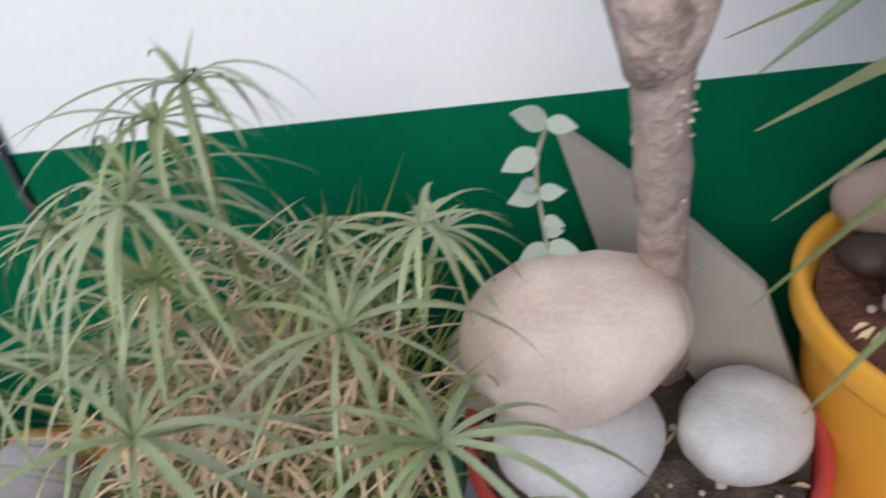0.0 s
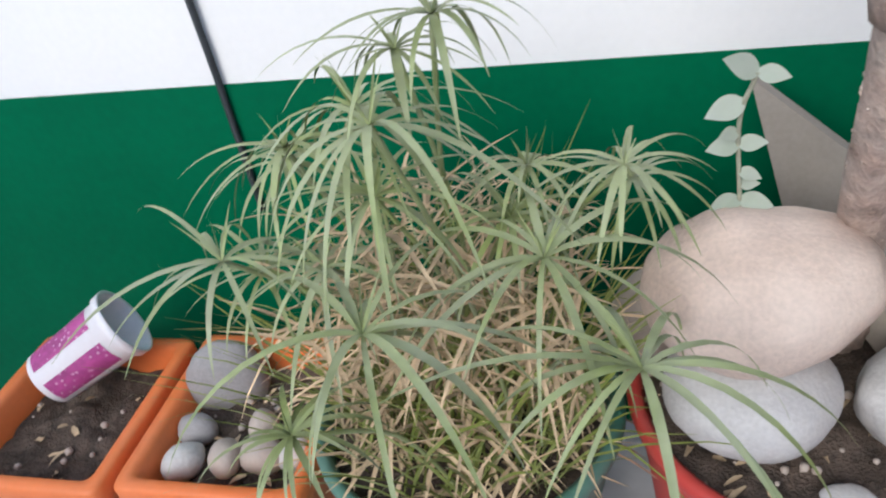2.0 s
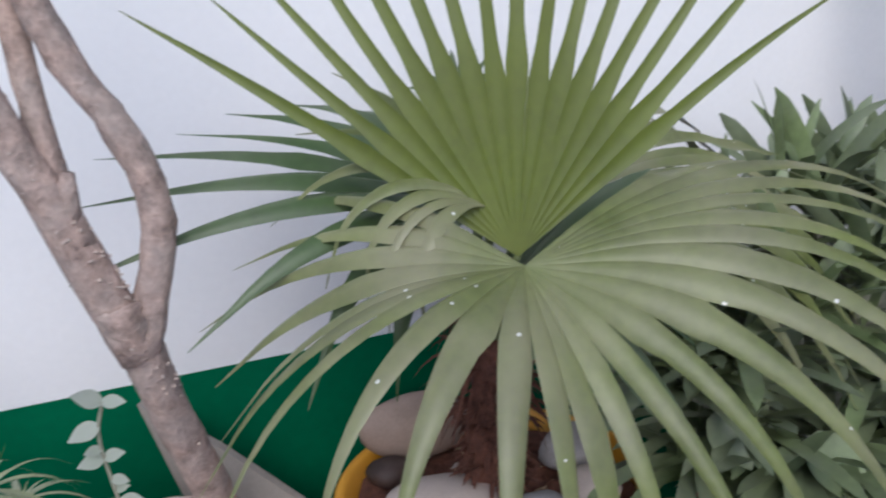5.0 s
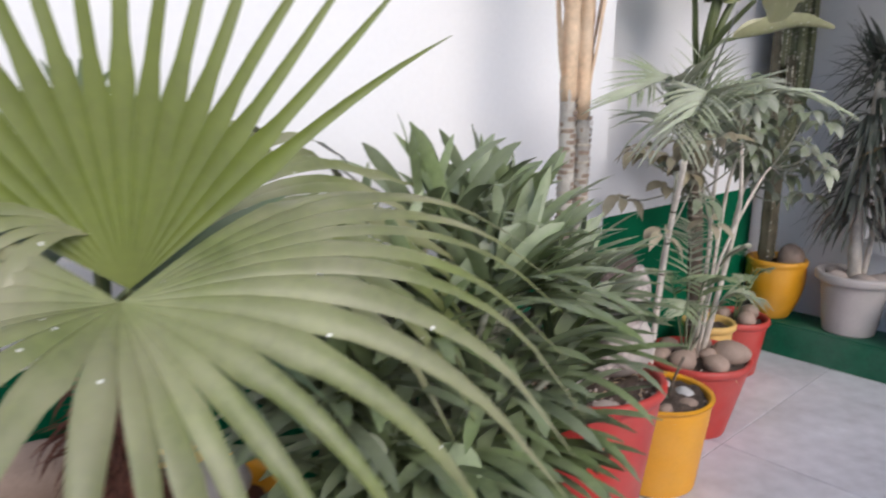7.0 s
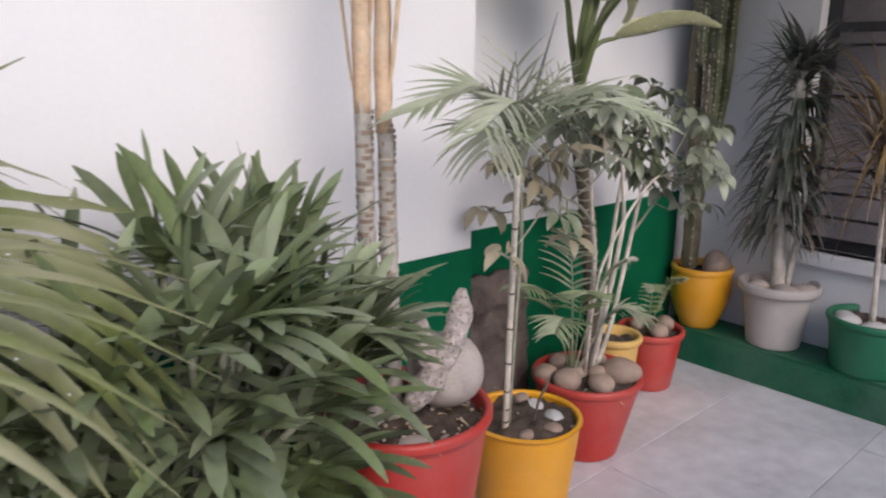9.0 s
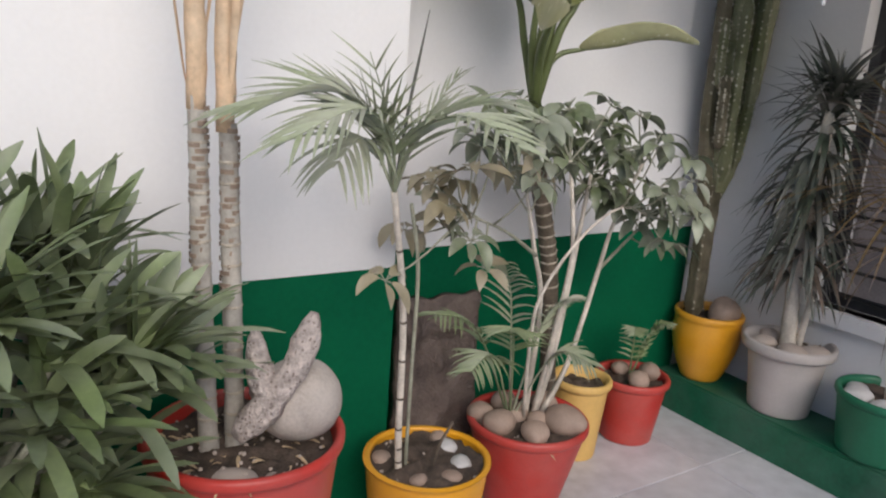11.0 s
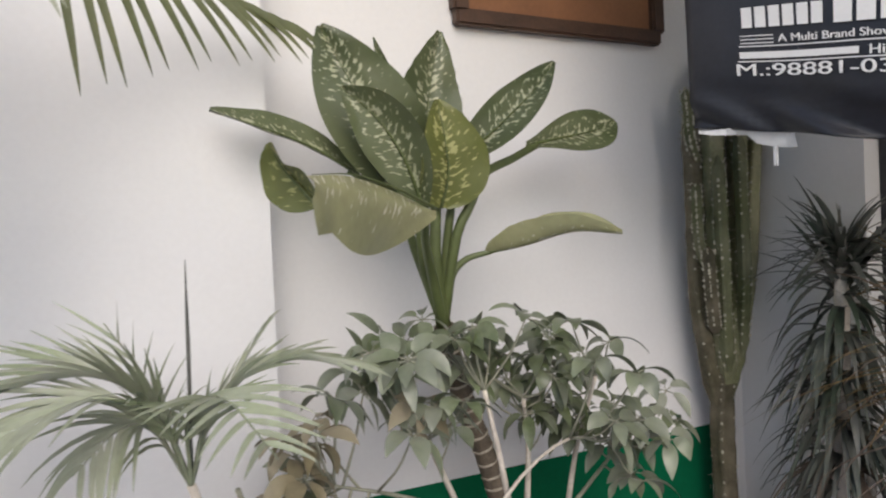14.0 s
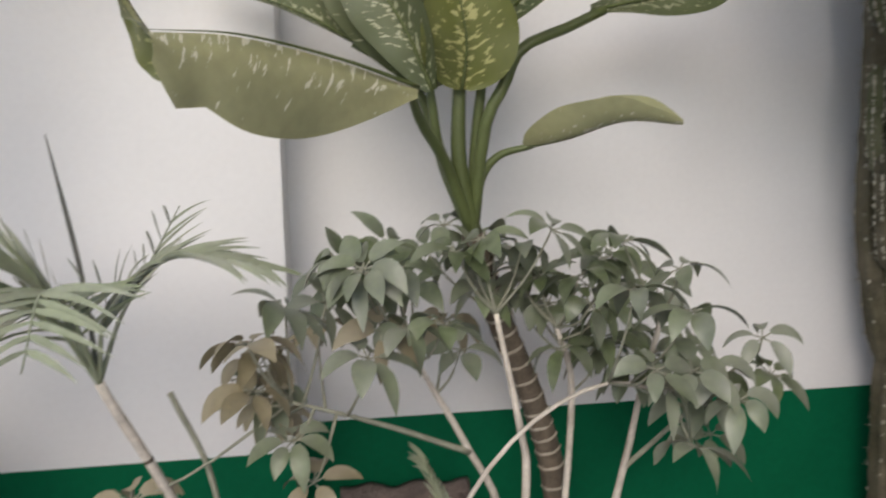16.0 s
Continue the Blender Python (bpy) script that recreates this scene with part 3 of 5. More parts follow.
part("shell", laid([(0.056, 0), (0.06, 0.004), (0.070, L0 * 0.90), (0.077, L0 * 0.91), (0.078, L0), (0.073, L0), (0.067, L0 * 0.95), (0.056, 0.01)]), M_CUP, tub, "white plastic wall and rim")
for a0, a1 in ((-0.3, 0.75), (1.35, 2.2), (2.7, 3.6), (4.2, 5.3)):
    bm = bmesh.new()
    g = [[bm.verts.new(Matrix.Translation(ax0) @ turn @ V((0.0612 + 0.0104 * (0.08 + 0.72 * j / 5)) * math.cos(a0 + (a1 - a0) * i / 8), (0.0612 + 0.0104 * (0.08 + 0.72 * j / 5)) * math.sin(a0 + (a1 - a0) * i / 8), L0 * (0.08 + 0.72 * j / 5)))
          for j in range(6)] for i in range(9)]
    for i in range(8):
        for j in range(5):
            bm.faces.new((g[i][j], g[i + 1][j], g[i + 1][j + 1], g[i][j + 1]))
    part("printed_panel", bm, M_CUPP, tub, "magenta printed panel")

# leaf litter and grit on the soil
def litter(c, r, z, n, seed):
    random.seed(seed)
    for name, mt, label in (("litter", M_STRAW, "dry leaf scraps on the soil"), ("grit", M_STONE, "small pale grit on the soil")):
        bm = bmesh.new()
        for k in range(n):
            a, q = random.uniform(0, 6.28), r * math.sqrt(random.random())
            p = V(c[0] + q * math.cos(a), c[1] + q * math.sin(a), z + random.uniform(0.0, 0.012))
            if name == "litter":
                arc_leaf(bm, p, (math.cos(a * 7), math.sin(a * 7), random.uniform(-0.1, 0.35)), random.uniform(0.02, 0.06), random.uniform(0.005, 0.014), 0.8, 3, "oval", fold=0.4)
            else:
                stone_mesh(bm, p, [random.uniform(0.003, 0.009)] * 3, k, 0.3, a, 0, 1)
        tagged(part(name, bm, mt), label, name, kind="stuff")


litter((0.485, -0.345), 0.25, 0.468, 90, 1)
litter((1.03, -0.34), 0.24, 0.655, 45, 2)
litter((2.36, -0.38), 0.23, 0.595, 70, 3)
litter((2.98, -0.30), 0.18, 0.325, 50, 4)
litter((3.49, -0.19), 0.19, 0.305, 50, 5)
litter((-0.885, -0.375), 0.14, 0.338, 12, 6)
litter((-0.495, -0.36), 0.14, 0.340, 24, 7)
litter((4.815, -0.375), 0.15, 0.475, 30, 8)

# slabs leaning on the wall
bm = bmesh.new()
rim = [V(0.395, -0.10, 0.895), V(0.53, -0.165, 0.80), V(0.685, -0.255, 0.665), V(0.745, -0.325, 0.475), V(0.62, -0.27, 0.455), V(0.47, -0.16, 0.64)]
front = [bm.verts.new(c) for c in rim]
back = [bm.verts.new(c + V(0.008, 0.018, 0.0)) for c in rim]
bm.faces.new(front)
bm.faces.new(back[::-1])
for k in range(6):
    bm.faces.new((front[k], back[k], back[(k + 1) % 6], front[(k + 1) % 6]))
bmesh.ops.triangulate(bm, faces=[f for f in bm.faces if len(f.verts) > 4])
bmesh.ops.recalc_face_normals(bm, faces=bm.faces)
tagged(part("stone_slab", bm, M_SLAB, smooth=False), "grey brown broken stone slab leaning in the red pot", "stone slab")
bm = bmesh.new()
g = []
for i in range(25):
    row = []
    for j in range(33):
        x, z = 3.10 + 0.36 * i / 24, 0.0 + 0.72 * j / 32
        w = 0.05 * noise.noise(V(x * 9, z * 9, 2)) + 0.025 * noise.noise(V(x * 24, z * 24, 5))
        row.append(bm.verts.new((x + 0.015 * noise.noise(V(z * 12, 0, 0)), 0.09 + 0.06 * z - max(0, w) * 1.2, z + (0.02 * noise.noise(V(x * 14, 3, 0)) if j == 32 else 0))))
    g.append(row)
for i in range(24):
    for j in range(32):
        bm.faces.new((g[i][j], g[i + 1][j], g[i + 1][j + 1], g[i][j + 1]))
r = bmesh.ops.extrude_face_region(bm, geom=bm.faces[:])
for v in r["geom"]:
    if isinstance(v, bmesh.types.BMVert):
        v.co.y = 0.165
bmesh.ops.recalc_face_normals(bm, faces=bm.faces)
tagged(part("carved_rock", bm, M_ROCK), "dark rough carved rock slab against the green wall", "rock slab")

# cable on the wall
bm = tube(bmesh.new(), curve_pts([(-0.535, -0.012, 0.62), (-0.535, -0.012, 0.9), (-0.54, -0.012, 1.3), (-0.53, -0.012, 2.0), (-0.54, -0.012, 3.2)], 20), 0.007, 8)
tagged(part("cable", bm, M_CABLE), "thin dark cable running down the white wall", "cable", kind="structure")

# notice board
nb = thing("notice_board", (4.1, YR - 0.02, 2.36), "dark framed orange brown board on the wall", "board")
part("backing", box(bmesh.new(), 3.70, 4.53, YR - 0.02, YR - 0.002, 2.40, 3.0), M_BOARD, nb, smooth=False)
for x0, x1, z0, z1 in ((3.67, 4.55, 2.385, 2.44), (3.66, 4.57, 2.95, 3.02), (3.66, 3.72, 2.43, 2.95), (4.51, 4.57, 2.43, 2.95)):
    part("frame", box(bmesh.new(), x0, x1, YR - 0.045, YR - 0.001, z0, z1, 0.008), M_WOOD, nb, smooth=False)

# hanging banner
bn = thing("banner", (4.2, -0.9, 1.9), "sagging black cloth banner with white lettering", "banner")
bm = bmesh.new()
NX, NZ, BL, BZ0, BZ1 = 60, 50, 1.35, 1.97, 3.42


def banner_at(s, z):
    """A point of the cloth, s metres along it and z high where it hangs level."""
    w = (z - BZ0) / (BZ1 - BZ0)
    low = max(0, 1 - w * 11)
    off = 0.02 * noise.noise(V(s * 4, z * 5, 1)) + low * 0.075 * (0.35 - abs(noise.noise(V(s * 5 + z * 11, z * 5, 4)))) + low * 0.02
    drop = 0.185 * s * (1 - w) ** 1.5 + low * 0.012 * noise.noise(V(s * 6, 0, 8))
    return V(4.06 + 0.30 * s + off * 0.95, -0.44 - 0.954 * s + off * 0.3, z - drop)


g = [[bm.verts.new(banner_at(BL * i / NX, BZ0 + (BZ1 - BZ0) * (j / NZ) ** 1.4)) for j in range(NZ + 1)] for i in range(NX + 1)]
for i in range(NX):
    for j in range(NZ):
        bm.faces.new((g[i][j], g[i + 1][j], g[i + 1][j + 1], g[i][j + 1]))
cloth = part("cloth", bm, M_BLACK, bn)
md = cloth.modifiers.new("thickness", "SOLIDIFY")
md.thickness = 0.003
bm = bmesh.new()
top = [bm.verts.new(banner_at(0.005 + 0.25 * k / 10, 1.985) + V(0.012, 0, 0)) for k in range(11)]
bot = [bm.verts.new(banner_at(0.005 + 0.25 * k / 10, 1.955 - 0.004 * math.sin(k * 0.9) - 0.018 * (k > 5)) + V(0.012, 0, 0)) for k in range(11)]
for k in range(10):
    bm.faces.new((bot[k], bot[k + 1], top[k + 1], top[k]))
e = banner_at(0.2, 1.93)
box(bm, e.x + 0.008, e.x + 0.014, e.y - 0.005, e.y + 0.005, e.z - 0.045, e.z + 0.01)
lin = part("torn_lining", bm, M_PRINT, bn, "pale torn lining under the cloth", smooth=False)
md = lin.modifiers.new("thickness", "SOLIDIFY")
md.thickness = 0.002


def lettering(text, x, z, size, stretch=1.0, lean=0.0):
    cu = bpy.data.curves.new("lettering", "FONT")
    cu.body, cu.size, cu.extrude, cu.shear = text, size, 0.0012, lean
    cu.offset = 0.0
    tmp = new("lettering", cu)
    dg = bpy.context.evaluated_depsgraph_get()
    me = bpy.data.meshes.new_from_object(tmp.evaluated_get(dg))
    bpy.data.objects.remove(tmp)
    bmx = bmesh.new()
    bmx.from_mesh(me)
    for v in bmx.verts:
        v.co = banner_at(x + v.co.x * stretch, z + v.co.y) - V(0.006 + v.co.z, 0.002, 0)
    part("lettering", bmx, M_PRINT, bn, "white printed words", smooth=False)


def bars(x0, x1, z, h):
    n = 16
    bmx = bmesh.new()
    top = [bmx.verts.new(banner_at(x0 + (x1 - x0) * k / n, z + h) - V(0.0065, 0.002, 0)) for k in range(n + 1)]
    bot = [bmx.verts.new(banner_at(x0 + (x1 - x0) * k / n, z) - V(0.0065, 0.002, 0)) for k in range(n + 1)]
    for k in range(n):
        bmx.faces.new((bot[k], bot[k + 1], top[k + 1], top[k]))
    part("printed_line", bmx, M_PRINT, bn, "thin white printed line", smooth=False)


lettering("M.:98881-034", 0.135, 2.108, 0.042, 1.75)
lettering("High School", 0.45, 2.148, 0.03, 1.25)
lettering("A Multi Brand Showroom", 0.245, 2.188, 0.026, 1.2)
bars(0.15, 0.43, 2.150, 0.016)
bars(0.145, 0.85, 2.141, 0.003)
bars(0.15, 0.85, 2.178, 0.003)
for k in range(3):
    bars(0.155, 0.235, 2.186 + 0.009 * k, 0.0025)
for k in range(6):
    bars(0.16 + 0.033 * k, 0.186 + 0.033 * k, 2.225, 0.05)
for k in range(8):
    bars(0.375 + 0.05 * k, 0.415 + 0.05 * k, 2.222, 0.058)


# ---- plants ----
def plant(name, loc, label, group=""):
    return thing(name, loc, label, "plant", group)


def rnd(a, b):
    return random.uniform(a, b)


def blade(parent, name, material, *args, **kw):
    """One leaf as a part of its own."""
    bm = bmesh.new()
    arc_leaf(bm, *args, **kw)
    return part(name, bm, material, parent)


# umbrella sedge in the green pot
random.seed(11)
sedge = plant("umbrella_sedge", (-0.06, -0.36, 0.40), "bushy umbrella sedge with dusty green whorls and straw")
WHORLS = [(-0.036, -0.577, 1.083, 1.05), (-0.05, -0.69, 0.906, 1.05), (0.225, -0.677, 0.857, 1.1), (0.122, -0.548, 0.896, 1.0), (-0.274, -0.558, 0.899, 0.9),
          (0.03, -0.52, 1.17, 0.62), (-0.02, -0.50, 1.13, 0.6), (0.21, -0.44, 0.95, 0.6), (-0.20, -0.66, 0.70, 0.6), (-0.22, -0.42, 0.98, 0.75),
          (-0.29, -0.45, 0.80, 0.7), (-0.12, -0.40, 1.02, 0.9), (0.09, -0.40, 0.93, 0.6), (-0.26, -0.35, 0.92, 0.7), (0.22, -0.32, 0.86, 0.7),
          (-0.16, -0.52, 0.86, 0.8), (-0.08, -0.50, 0.95, 0.85), (0.07, -0.44, 0.88, 0.7)]
for k, (x, y, z, s) in enumerate(WHORLS):
    bm = bmesh.new()
    for i in range(4):
        a = rnd(0, 6.3)
        arc_leaf(bm, (x, y, z), (math.cos(a) * 0.4, math.sin(a) * 0.4, 1), s * rnd(0.05, 0.1), 0.004, 0.3, 4, "grass")
    wh = part("whorl", bm, M_SEDGE, sedge)
    n = int(rnd(13, 19))
    for i in range(n):
        a = 2 * math.pi * i / n + rnd(-0.15, 0.15)
        el = rnd(0.1, 0.75)
        blade(wh, "blade", M_SEDGE, (x, y, z), (math.cos(a) * math.cos(el), math.sin(a) * math.cos(el), math.sin(el)), s * rnd(0.17, 0.27), rnd(0.007, 0.0125) * (0.7 + 0.3 * s), rnd(1.1, 2.5), 9, "grass")
    bx, by = -0.06 + rnd(-0.12, 0.12) + (x + 0.06) * 0.3, -0.36 + rnd(-0.1, 0.1) + (y + 0.36) * 0.2
    part("stem", tube(bmesh.new(), curve_pts([(bx, by, 0.40), ((bx + x) / 2 + rnd(-0.02, 0.02), (by + y) / 2 + 0.03, 0.42 + (z - 0.42) * 0.6), (x, y, z)], 8), 0.0035, 6), M_SEDGE, sedge)
bm = bmesh.new()
for i in range(480):
    a, q = rnd(0, 6.28), 0.21 * math.sqrt(random.random())
    b = (-0.06 + q * math.cos(a), -0.36 + q * math.sin(a), 0.41)
    lean = rnd(0, 6.28)
    arc_leaf(bm, b, (0.4 * math.cos(lean) + 0.7 * q * math.cos(a), 0.4 * math.sin(lean) + 0.7 * q * math.sin(a), rnd(0.7, 1.6)), rnd(0.14, 0.52), rnd(0.004, 0.008), rnd(0.2, 1.4), 5, "grass")
tagged(part("blade_tuft", bm, M_SEDGEY, sedge, "fine green blades"), kind="stuff")
bm = bmesh.new()
for i in range(820):
    a, q = rnd(0, 6.28), 0.21 * math.sqrt(random.random())
    z = 0.41 + 0.56 * random.random() ** 1.2 * (1 - 1.5 * q)
    b = (-0.05 + q * math.cos(a), -0.37 + q * math.sin(a) - 0.1 * (z - 0.41), z)
    lean = rnd(0, 6.28)
    arc_leaf(bm, b, (math.cos(lean), math.sin(lean), rnd(-0.3, 1.1)), rnd(0.06, 0.2), rnd(0.004, 0.01), rnd(0.2, 1.6), 4, "grass", fold=0.4)
tagged(part("straw", bm, M_STRAW, sedge, "tangled dry straw"), kind="stuff")

# forked tree in the red pot
tree = plant("forked_tree", (0.50, -0.33, 0.40), "bare grey brown forked tree trunk in the red pot")
F = V(0.447, -0.53, 1.165)
part("trunk", tube(bmesh.new(), curve_pts([(0.56, -0.21, 0.44), (0.54, -0.26, 0.62), (0.51, -0.335, 0.80), (0.47, -0.46, 1.02), F, F + V(-0.01, -0.01, 0.05)], 24),
                   [0.034 - 0.008 * i / 24 + (0.005 if i > 20 else 0) for i in range(25)], 18, 0.22), M_BARK, tree)
part("limb", tube(bmesh.new(), curve_pts([F + V(0.0, 0.01, -0.03), (0.383, -0.55, 1.354), (0.325, -0.56, 1.512), (0.27, -0.56, 1.72), (0.2, -0.54, 2.05)], 24), [0.029 - 0.009 * i / 24 for i in range(25)], 16, 0.25), M_BARK, tree)
part("limb", tube(bmesh.new(), curve_pts([F + V(0.006, 0, -0.02), (0.500, -0.55, 1.315), (0.478, -0.56, 1.429), (0.424, -0.57, 1.537), (0.40, -0.58, 1.66), (0.42, -0.57, 1.95)], 24), [0.023 - 0.006 * i / 24 for i in range(25)], 14, 0.25, 4), M_BARK, tree)
part("limb", tube(bmesh.new(), curve_pts([(0.405, -0.55, 1.30), (0.388, -0.545, 1.404), (0.378, -0.53, 1.54), (0.37, -0.52, 1.75), (0.39, -0.5, 2.0)], 20), [0.019 - 0.005 * i / 20 for i in range(21)], 12, 0.25, 7), M_BARK, tree)
part("stub", tube(bmesh.new(), [(0.40, -0.552, 1.33), (0.404, -0.56, 1.37), (0.406, -0.562, 1.395)], [0.014, 0.013, 0.009], 10, 0.3), M_BARK, tree)
bm = bmesh.new()
for k in range(420):
    t = k / 420
    c = curve_pts([(0.54, -0.26, 0.62), (0.51, -0.335, 0.80), (0.47, -0.46, 1.02), F, (0.383, -0.55, 1.354), (0.325, -0.56, 1.512)], 419)[k]
    a = rnd(0, 6.28)
    stone_mesh(bm, c + V(math.cos(a), math.sin(a), 0) * (0.0300 - 0.007 * t), (rnd(0.002, 0.005), rnd(0.002, 0.005), rnd(0.0015, 0.004)), k, 0.3, a, 0, 1)
tagged(part("bark_speckle", bm, M_BARKS, tree, "pale bark scars"), kind="stuff")

# sprig with round grey leaves
sprig = plant("round_leaf_sprig", (0.36, -0.28, 0.42), "slender sprig with round dusty grey leaves")
line = curve_pts([(0.37, -0.27, 0.40), (0.375, -0.30, 0.64), (0.360, -0.32, 0.82), (0.350, -0.325, 0.94), (0.365, -0.33, 1.005)], 24)
part("stem", tube(bmesh.new(), line, 0.003, 6), M_STEM, sprig)
for k, (z, sx, s) in enumerate([(1.02, -1, 0.05), (1.02, 1, 0.038), (0.97, -1, 0.05), (0.93, -0.4, 0.03), (0.90, -1, 0.042), (0.90, 1, 0.036), (0.83, -1, 0.042), (0.835, 1.0, 0.026), (0.81, 1, 0.044), (0.83, -0.3, 0.022), (0.87, 1, 0.03), (0.785, -1, 0.044), (0.765, 1, 0.04), (0.74, -1, 0.03)]):
    p = min(line, key=lambda q: abs(q.z - z))
    bm = bmesh.new()
    arc_leaf(bm, p, (sx, -0.25, rnd(-0.25, 0.35) if k else 0.7), s, s * 0.62, 0.2, 8, "oval", up=(0.1, -0.8, 0.6), fold=0.1)
    part("leaf", bm, M_EUC, sprig)


def fan_leaf(thing_, crown, hub, axis, nrm, R, spread, n, droop, material, fused=0.5, thin=1.0, label="", jitter=0.06, asym=0.0, fall=0.22, mid_angle=0.0, hang=0.0):
    """A palmate leaf: a stalk from crown to hub and pleated fingers that part and droop."""
    hub, axis, nrm = Vector(hub), Vector(axis).normalized(), Vector(nrm).normalized()
    axis = (axis - nrm * axis.dot(nrm)).normalized()
    side = nrm.cross(axis)
    bm = bmesh.new()
    da = 2 * spread / n
    for k in range(n):
        b = -spread + da * (k + 0.5)
        a = b + mid_angle
        r_len = R * (1 - fall * abs(b / max(spread, 0.1)) ** 2) * (1 + asym * math.sin(a)) * (1 + rnd(-jitter, jitter))
        dirv = axis * math.cos(a) + side * math.sin(a)
        crossv = nrm.cross(dirv)
        m = 12
        rows = []
        lift, sag, bend = rnd(-0.05, 0.05), rnd(0.75, 1.3), rnd(-0.16, 0.16)
        for i in range(m + 1):
            t = i / m
            r = r_len * t
            w = r * math.tan(da / 2) * 1.0 if t <= fused else r_len * fused * math.tan(da / 2) * (1 - ((t - fused) / (1 - fused)) ** 1.3) * thin + 0.0006
            z = -droop * (1 + (sag - 1) * max(0, t - fused) / (1 - fused)) * (1 - hang * min(0, math.sin(a))) * r_len * max(0, t - 0.18) ** (2.1 - 0.5 * hang * (a < 0)) * (1 + 0.5 * rnd(-0.05, 0.05))
            c = hub + dirv * r * (1 - (0.42 * hang * t * t if a < 0.1 else 0)) + nrm * (0.10 * r * math.sin(t * 2.2) + lift * max(0, t - fused)) + V(0, 0, z) + crossv * (bend * r_len * max(0, t - fused) ** 2)
            rows.append((bm.verts.new(c - crossv * w + nrm * w * 0.35), bm.verts.new(c), bm.verts.new(c + crossv * w + nrm * w * 0.35)))
        for p, q in zip(rows, rows[1:]):
            bm.faces.new((p[0], p[1], q[1], q[0]))
            bm.faces.new((p[1], p[2], q[2], q[1]))
    bmesh.ops.remove_doubles(bm, verts=bm.verts, dist=0.0005)
    leaf = part("fan_leaf", bm, material, thing_, label)
    crown = Vector(crown)
    mid = (crown + hub) / 2 + V(0, 0, 0.05)
    part("leaf_stalk", tube(bmesh.new(), curve_pts([crown, mid, hub], 10), [0.011 - 0.006 * i / 10 for i in range(11)], 8), M_DSTALK, thing_)
    return leaf


def palmate(thing_, crown, hub, fingers, material, fused, width, label=""):
    """A drooping palmate leaf. Fingers: heading in degrees, length, slope where it leaves the hub and at its tip."""
    hub, m = Vector(hub), 14
    lines = []
    for az, length, e0, e1 in fingers:
        a, p, line = radians(az), hub.copy(), [hub.copy()]
        bend, e1, length = rnd(-0.10, 0.10), e1 + rnd(-5, 5), length * rnd(0.92, 1.06)
        for i in range(m):
            t = (i + 0.5) / m
            e = radians(e0 + 6 + (e1 - e0 - 10) * min(1, max(0, (t - 0.12) / 0.7)) ** 1.1)
            h = a + bend * max(0, t - 0.4)
            p = p + V(math.cos(h) * math.cos(e), math.sin(h) * math.cos(e), math.sin(e)) * (length / m)
            line.append(p.copy())
        lines.append(line)
    bm = bmesh.new()
    for k, line in enumerate(lines):
        before, after = lines[max(0, k - 1)], lines[min(len(lines) - 1, k + 1)]
        fuse, broadness = fused * rnd(0.75, 1.3) * (1.4 if fingers[k][0] > 300 else 1), rnd(0.75, 1.25)
        rows = []
        for i in range(m + 1):
            t = i / m
            d = (line[min(i + 1, m)] - line[max(i - 1, 0)]).normalized()
            lo, hi = (before[i] - line[i]) * 0.5, (after[i] - line[i]) * 0.5
            if k == 0:
                lo = -hi
            if k == len(lines) - 1:
                hi = -lo
            if t > fuse:
                u = (t - fuse) / (1 - fuse)
                w = width * (1.25 if fingers[k][0] < 295 else 1.1) * broadness * (1 - u ** 1.4) * (0.75 + 0.25 * math.cos(u * 3)) + 0.0008
                if lo.length > w:
                    lo = lo.normalized() * w
                if hi.length > w:
                    hi = hi.normalized() * w
            n = (lo - hi).cross(d)
            n = n.normalized() if n.length > 1e-7 else V(0, 0, 1)
            if n.z < 0:
                n = -n
            pleat = 0.5 * (lo - hi).length * 0.5
            rows.append((bm.verts.new(line[i] + lo), bm.verts.new(line[i] + n * pleat), bm.verts.new(line[i] + hi)))
        for p, q in zip(rows, rows[1:]):
            bm.faces.new((p[0], p[1], q[1], q[0]))
            bm.faces.new((p[1], p[2], q[2], q[1]))
    leaf = part("fan_leaf", bm, material, thing_, label)
    crown = Vector(crown)
    part("leaf_stalk", tube(bmesh.new(), curve_pts([crown, (crown + hub) / 2 + V(0, 0, 0.04), hub - V(0, 0, 0.004)], 10), [0.011 - 0.006 * i / 10 for i in range(11)], 8), M_DSTALK, thing_)
    return leaf


random.seed(5)
palm = plant("fan_palm", (1.02, -0.36, 0.58), "dusty green fan palm with drooping pleated leaves")
C = V(1.0, -0.45, 1.0)
part("trunk", tube(bmesh.new(), curve_pts([(1.03, -0.35, 0.56), (1.02, -0.38, 0.75), C, C + V(-0.01, -0.03, 0.12)], 12), [0.055 - 0.023 * i / 12 for i in range(13)], 14, 0.5), M_SOILR, palm, "fibrous red brown trunk")
bm = bmesh.new()
for k in range(420):
    a = rnd(0, 6.28)
    z = rnd(0.62, 1.08)
    arc_leaf(bm, (1.02 + 0.045 * math.cos(a), -0.39 + 0.045 * math.sin(a), z), (math.cos(a), math.sin(a), rnd(-0.6, 1.2)), rnd(0.03, 0.06 + 0.07 * (z > 0.85)), rnd(0.004, 0.02), rnd(0.4, 2.0), 4, "grass", fold=0.5)
tagged(part("trunk_fibre", bm, M_SOILR, palm, "shaggy brown fibre"), kind="stuff")
